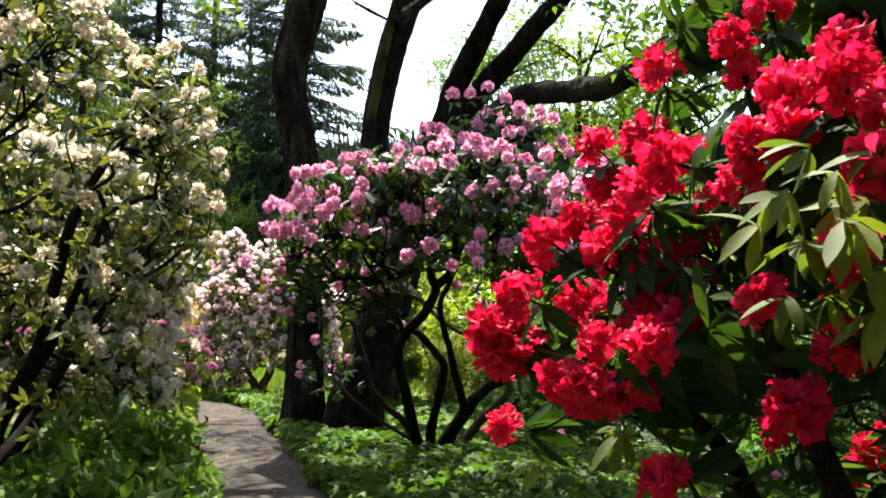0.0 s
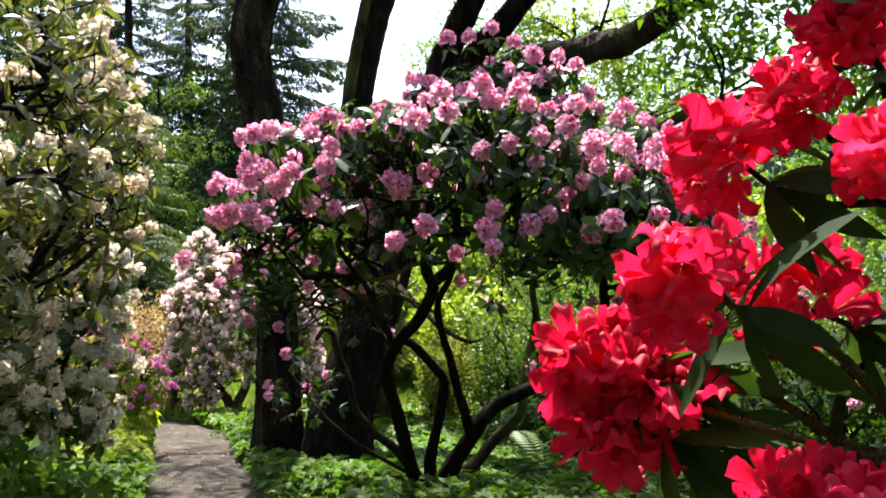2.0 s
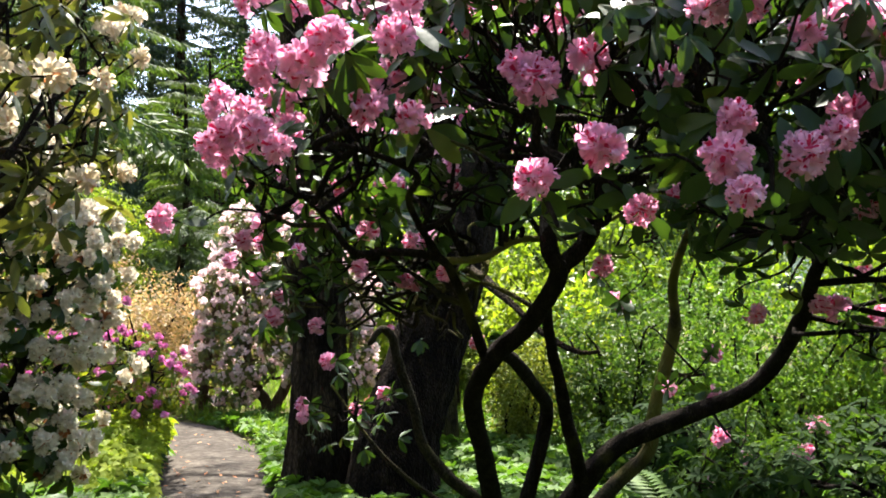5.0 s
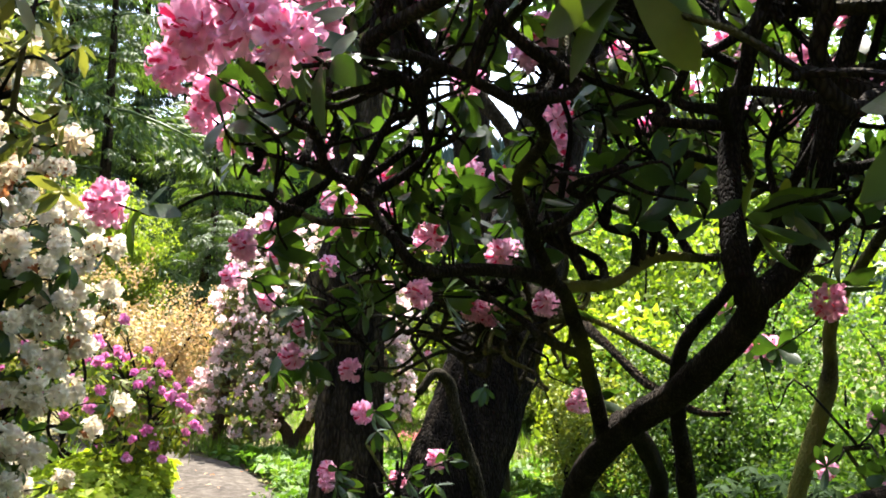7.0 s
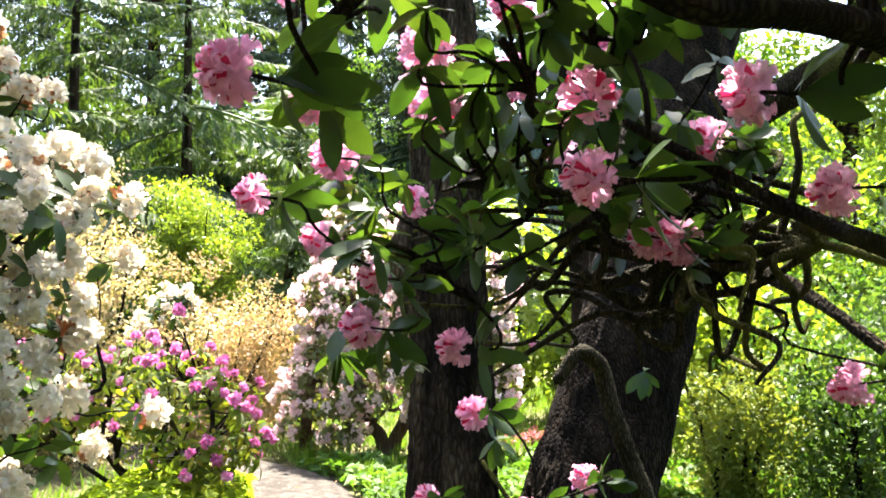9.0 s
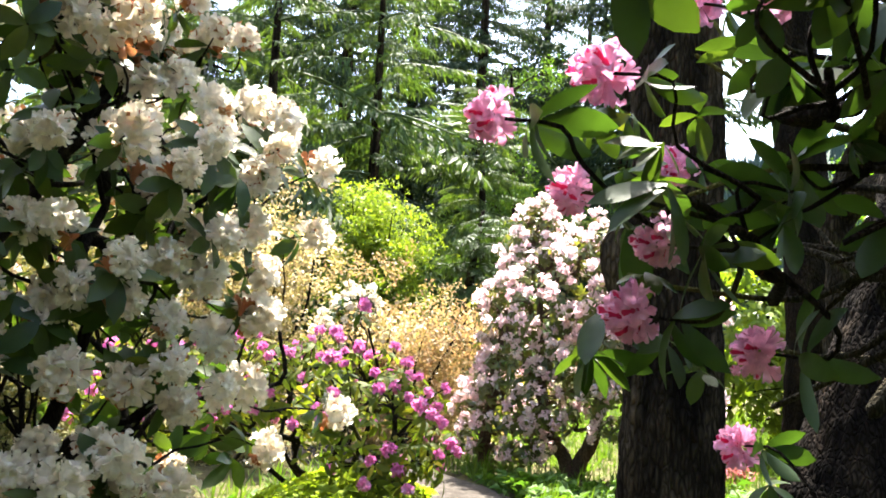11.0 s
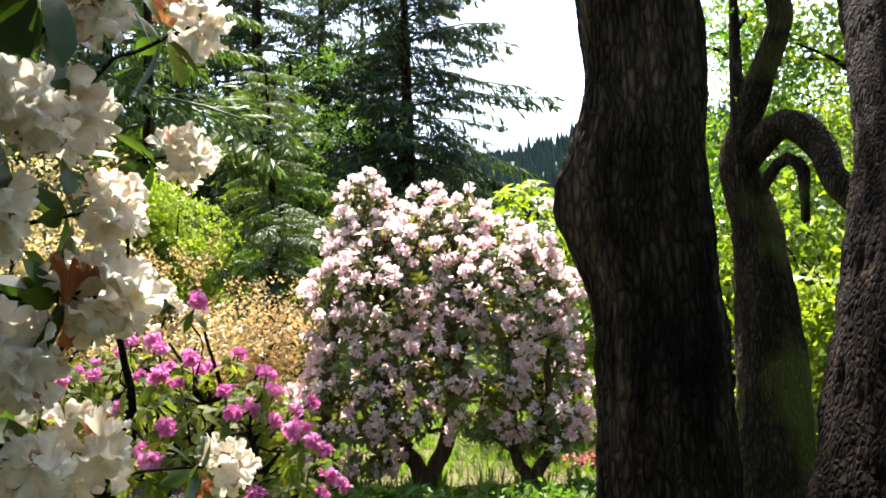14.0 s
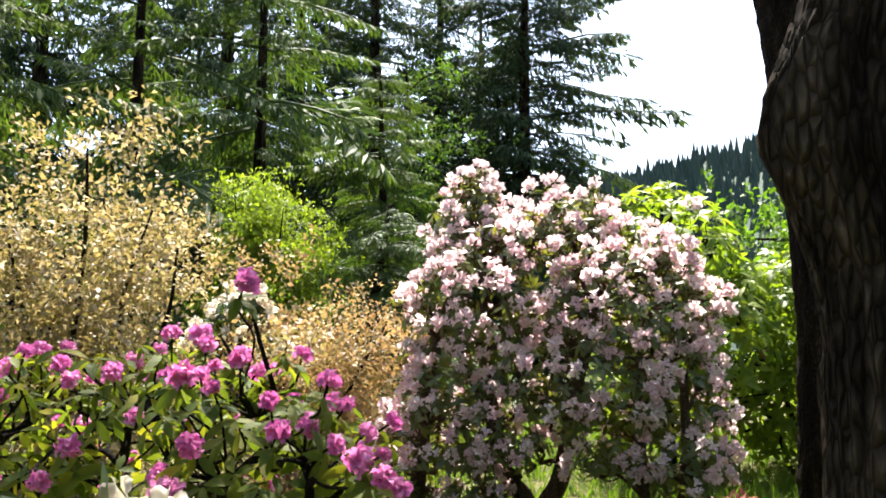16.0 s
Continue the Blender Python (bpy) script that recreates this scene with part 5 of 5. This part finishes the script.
def planting():
    k = 0
    for x, y, w, h, per in [(1.0, 13.6, 1.2, 1.5, 12), (2.7, 12.9, 1.3, 1.8, 12), (0.4, 15.6, 1.1, 2.0, 12), (4.6, 12.0, 1.5, 2.3, 12), (2.2, 15.8, 1.6, 2.6, 12), (4.6, 15.6, 1.8, 3.0, 12),
                            (6.8, 10.2, 1.5, 2.6, 12), (5.0, 8.8, 1.1, 1.6, 12), (1.2, 18.4, 1.7, 3.2, 12), (3.6, 19.2, 2.0, 3.8, 12), (7.4, 13.6, 1.9, 3.4, 12), (6.8, 18.0, 2.2, 4.2, 12), (0.2, 21.5, 1.5, 3.0, 12)]:
        k += 1
        shrub("shrub", "sunlit yellow-green leafy shrub in the wood's undergrowth", x, y, w, h, per, LIME_SPRAY if k % 3 else BROAD_SPRAY, (M_LIME, M_UNDER, M_COVER)[k % 3], 200 + k, 7, group="sunlit shrubs")
    for n, (x, y, w, h) in enumerate([(-2.0, 5.0, 0.5, 0.55), (-2.3, 6.4, 0.55, 0.6), (-2.9, 7.3, 0.5, 0.55), (-2.4, 4.0, 0.6, 0.5)]):
        shrub("leafy_plant", "low broad-leaved green plant at the path edge", x, y, w, h, 9, BROAD_SPRAY, M_COVER, 260 + n, 6, group="path edge plants")
    shrub("russet_shrub", "green shrub with russet young shoots", 0.0, 13.4, 0.55, 1.15, 14, TINY_SPRAY, M_RUSSET, 230, 6)
    shrub("copper_shrub", "twiggy azalea with copper and straw-coloured young leaves", -5.6, 16.4, 1.15, 2.1, 26, TINY_SPRAY, M_ORANGE, 231, 9)
    shrub("tan_shrub", "tall loose shrub with faded tan flowers and olive leaves", -6.5, 14.3, 1.35, 2.95, 32, TINY_SPRAY, M_TAN, 232, 9)
    shrub("tan_shrub", "tall loose shrub with faded tan flowers and olive leaves", -8.2, 13.2, 1.4, 3.1, 24, TINY_SPRAY, M_TAN, 233, 9)
    shrub("lime_shrub", "bright yellow-green leafy shrub in the sun", -0.2, 18.6, 1.1, 2.3, 14, BROAD_SPRAY, M_LIME, 235, 8)
    shrub("red_azalea", "low coral-pink azalea in the sunlit grass", -1.78, 16.3, 0.10, 0.16, 2, TINY_SPRAY, M_CORAL, 239, 4)
    shrub("lime_maple", "small rounded maple in bright lime leaf", -8.3, 20.9, 1.15, 3.9, 34, LIME_SPRAY, M_LIME, 236, 9, 0.4)
    shrub("green_shrub", "leafy green shrub at the path's bend", -2.2, 13.2, 0.5, 0.3, 8, TINY_SPRAY, M_COVER, 237, 6)
    broad_tree("young_tree", "young broad-leaved tree in fresh green leaf", 4.5, 24.0, 9.0, 3.6, 7, M_OAK, 301, group="young trees")
    broad_tree("young_tree", "young broad-leaved tree in fresh green leaf", 10.5, 21.0, 10.0, 4.2, 7, M_OAK, 302, group="young trees")
    broad_tree("young_tree", "young broad-leaved tree in fresh green leaf", 2.4, 27.0, 8.0, 3.0, 7, M_OAK, 303, group="young trees")
    broad_tree("young_tree", "young broad-leaved tree in fresh green leaf", 8.5, 14.0, 8.5, 3.4, 7, M_OAK, 304, group="young trees")
    broad_tree("young_tree", "young broad-leaved tree in fresh green leaf", 14.0, 15.0, 9.0, 4.0, 7, M_OAK, 307, group="young trees")
    broad_tree("young_tree", "young broad-leaved tree in fresh green leaf", 6.5, 28.0, 10.0, 4.0, 7, M_LIME, 308, group="young trees")
    broad_tree("young_tree", "young broad-leaved tree in fresh green leaf", 0.7, 21.8, 8.6, 2.5, 11, M_OAK, 311, low=0.15, group="young trees")
    broad_tree("young_tree", "young broad-leaved tree in fresh green leaf", 3.0, 22.4, 9.4, 2.8, 10, M_LIME, 312, low=0.15, group="young trees")
    # Unseen trees, added behind and beside the walk to cut blue sky fill.
    for n, (x, y, h, w) in enumerate([(-9.0, -1.0, 9.0, 3.8), (-5.0, -8.0, 11.0, 4.6), (2.0, -10.0, 12.0, 5.0), (7.5, -4.0, 10.0, 4.2), (-12.0, 6.0, 10.0, 4.2), (9.0, 3.0, 8.0, 3.6), (-4.2, -3.5, 7.0, 3.0), (3.6, -4.0, 7.5, 3.2)]):
        broad_tree("unseen_tree", "unseen broad-leaved tree added to hold back sky light", x, y, h, w, 6, M_OAK, 320 + n, low=0.12, spray=HEDGE_SPRAY, group="garden trees")
    x, y = at_bearing(-16, 30)
    broad_tree("alder_tree", "green broad-leaved tree among the conifers", x, y, 12.0, 3.4, 9, M_OAK, 306, 0.14)
    dark = "tall dark spruce with drooping ragged boughs"
    for n, (deg, dist, h, w, bo) in enumerate([(-9.6, 36, 24, 4.6, 520), (-15.2, 40, 25, 4.2, 460), (-19.6, 33, 22, 3.6, 420), (-24.5, 38, 25, 4.2, 420), (-29, 30, 22, 3.8, 420), (-34, 36, 25, 4.4, 420),
                                              (-40, 31, 22, 4.0, 420), (-46, 36, 24, 4.4, 380), (-53, 34, 23, 4.2, 380), (-12.6, 52, 26, 4.6, 380), (-21.5, 54, 27, 4.8, 380), (-27, 56, 28, 4.8, 360), (-6.0, 60, 16, 3.4, 240)]):
        x, y = at_bearing(deg, dist)
        conifer("spruce_tree", dark, x, y, h, w, 400 + n, M_NEEDLE, int(bo * (0.85 if dist < 42 else 0.45)), 0.06, 0.28, 0.4, "dark spruces", bough=BOUGH if dist < 50 else BOUGH_FAR)
    for n, (x, y, h, w) in enumerate([(-6.6, 21.8, 3.6, 1.7), (-10.6, 25.0, 12.5, 3.0), (-12.8, 24.0, 14.0, 3.2), (-9.0, 28.0, 8.0, 2.8), (-14.5, 21.0, 11.0, 3.0)]):
        conifer("hemlock_tree", "soft green hemlock with light drooping sprays", x, y, h, w, 450 + n, M_NEEDLE_LIT, 160, 0.04, 0.14, 0.5, "green hemlocks")


def hill():
    """A far wooded ridge: a low swell of ground under thousands of small conifers."""
    r = np.random.default_rng(9)
    xs, ys = np.linspace(-260, 260, 60), np.linspace(120, 330, 24)
    x, y = np.meshgrid(xs, ys, indexing="ij")
    top = lambda u, w: np.clip((w - 120) / 130, 0, 1) ** 0.8 * (51 + 4 * np.sin(u * 0.021 + 0.4) + 3 * np.sin(u * 0.06)) - 2
    v = np.stack([x, y, top(x, y)], -1).reshape(-1, 3)
    n = len(ys)
    i, j = np.meshgrid(np.arange(len(xs) - 1), np.arange(n - 1), indexing="ij")
    q = (i * n + j).ravel()
    ridge = single("hill", Shape(v, np.stack([q, q + n, q + n + 1, q + 1], -1)), [M_FAR], "far wooded hill, haze put into its blue-green colour", "hill", "structure")
    m = 9000
    px, py = r.uniform(-255, 255, m), r.uniform(125, 262, m)
    cone = []
    for k, (rad, z) in enumerate(((1.7, 0), (0.75, 4.2), (0.0, 8.0))):
        cone += [(rad * math.cos(a), rad * math.sin(a), z) for a in np.arange(5) * math.pi / 2.5]
    f = [(b * 5 + a, b * 5 + (a + 1) % 5, b * 5 + 5 + (a + 1) % 5, b * 5 + 5 + a) for b in range(2) for a in range(5)]
    ms = np.zeros((m, 4, 4))
    s = r.uniform(0.42, 0.78, m)
    ms[:, 0, 0], ms[:, 1, 1], ms[:, 2, 2], ms[:, 3, 3] = s, s, s * r.uniform(0.8, 1.3, m), 1
    ms[:, 0, 3], ms[:, 1, 3], ms[:, 2, 3] = px, py, top(px, py) - 0.5
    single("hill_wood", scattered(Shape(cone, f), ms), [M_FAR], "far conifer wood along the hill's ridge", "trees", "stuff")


def ground_cover():
    r = np.random.default_rng(17)
    sprig = joined([turned(blade_shape(0.075, 0.042, 0.25, 0.3), k * 2.399, radians(r.uniform(0, 55)), 0, r.uniform(0.7, 1.3), (0, 0, r.uniform(0.0, 0.07))) for k in range(8)])
    n = 24000
    x, y = np.r_[r.uniform(-5.0, 5.0, n // 2), r.uniform(-3.6, 3.2, n // 2)], np.r_[r.uniform(3.0, 15.0, n // 2), r.uniform(6.0, 12.5, n // 2)]
    d = path_distance(x, y)
    patch = np.array([noise.noise((a * 0.7, b * 0.7, 4.0)) for a, b in zip(x, y)])
    keep = (d > PATH_HALF - 0.04 + 0.1 * patch) & (patch > -0.6 - 0.3 * (d < 1.8))
    x, y, patch = x[keep], y[keep], patch[keep]
    n = len(x)
    z = height(x, y) + r.uniform(0.0, 1.0, n) * (0.07 + 0.14 * np.clip(patch + 0.3, 0, 1))
    up = np.stack([r.normal(size=n) * 0.35, r.normal(size=n) * 0.35, np.ones(n)], -1)
    single("ground_cover", scattered(sprig, aims(np.stack([x, y, z], -1), up, r.uniform(0, 6.28, n), r.uniform(0.7, 1.7, n))), [M_COVER], "low leafy ground cover along the path", "ground cover", "stuff")
    # bright mound at the bend
    m = 6500
    a, q = r.uniform(0, 6.28, m), np.sqrt(r.uniform(0, 1, m))
    x, y = -3.68 + 0.9 * q * np.cos(a) - 0.15 * q * np.sin(a), 11.5 + 1.4 * q * np.sin(a)
    keep = path_distance(x, y) > PATH_HALF - 0.08
    x, y, q = x[keep], y[keep], q[keep]
    z = 0.50 * (1 - q ** 2.2) * r.uniform(0.75, 1.05, len(x))
    up = np.stack([(x + 3.68) * 0.9 + r.normal(size=len(x)) * 0.3, (y - 11.5) * 0.5 + r.normal(size=len(x)) * 0.3, np.full(len(x), 0.8)], -1)
    single("lime_ground_cover", scattered(sprig, aims(np.stack([x, y, z], -1), up, r.uniform(0, 6.28, len(x)), r.uniform(0.6, 1.1, len(x)))), [M_MOUND], "bright yellow-green mound of low foliage at the path's bend", "ground cover", "stuff")
    # grass glade behind the pale bush
    blade = Shape([(-0.004, 0, 0), (0.004, 0, 0), (0.003, 0.03, 0.10), (-0.001, 0.06, 0.15)], [(0, 1, 2, 3)])
    tuft = joined([blade.moved(aim((r.normal() * 0.03, r.normal() * 0.03, 0), (r.normal() * 0.3, r.normal() * 0.3, 1), r.uniform(0, 6.28), r.uniform(0.7, 1.4))) for _ in range(7)])
    n = 6500
    x, y = r.uniform(-5.5, 4.5, n), r.uniform(12.5, 24.0, n)
    keep = path_distance(x, y) > PATH_HALF
    x, y = x[keep], y[keep]
    n = len(x)
    single("grass", scattered(tuft, aims(np.stack([x, y, height(x, y) + 0.02], -1), np.tile((0.0, 0.0, 1.0), (n, 1)), r.uniform(0, 6.28, n), r.uniform(0.6, 1.3, n))), [M_GRASS], "sunlit grass of a small glade", "grass", "stuff")
    m = 900
    x, y = r.uniform(-4, 1.5, m), r.uniform(0, 14, m)
    d = path_distance(x, y)
    keep = d < PATH_HALF * 1.05
    x, y = x[keep], y[keep]
    n = len(x)
    lf = leaf_shape(0.05, 0.022, 3, 0.3, 0.1)
    single("fallen_leaves", scattered(lf, aims(np.stack([x, y, np.full(n, 0.045)], -1), np.stack([r.normal(size=n) * 0.2, r.normal(size=n) * 0.2, np.ones(n)], -1), r.uniform(0, 6.28, n), r.uniform(0.6, 1.3, n))), [M_WILT], "fallen brown leaves and petals on the path", "leaf litter", "stuff")


def ferns():
    r = np.random.default_rng(23)
    pinna = leaf_shape(1, 0.22, 3, 0.1, 0.1, 0.3)
    parts = []
    for k in range(16):
        t = 0.12 + 0.86 * k / 15
        for s in (-1, 1):
            parts.append(turned(pinna, s * 1.25, 0.0, 0, 0.17 * math.sin(math.pi * min(1, 0.25 + t * 0.75)) + 0.02, (t * 0.55, 0, 0.42 * t - 0.38 * t * t)))
    frond = to_mesh("frond", joined(parts), [M_FERN])
    for x, y in [(1.87, 9.2), (2.3, 8.7), (-2.9, 9.5), (0.9, 9.9)]:
        thing = root("fern", (x, y, 0.03), "bright green fern in the undergrowth", "fern", "ferns")
        for k in range(9):
            child("frond", frond, thing, m=Matrix.Translation((x, y, 0.03)) @ Euler((0, r.uniform(-0.5, 0.1), k * 0.7 + r.uniform(-0.2, 0.2))).to_matrix().to_4x4() @ Matrix.Scale(r.uniform(0.8, 1.2), 4))


planting()
hill()
ground_cover()
ferns()
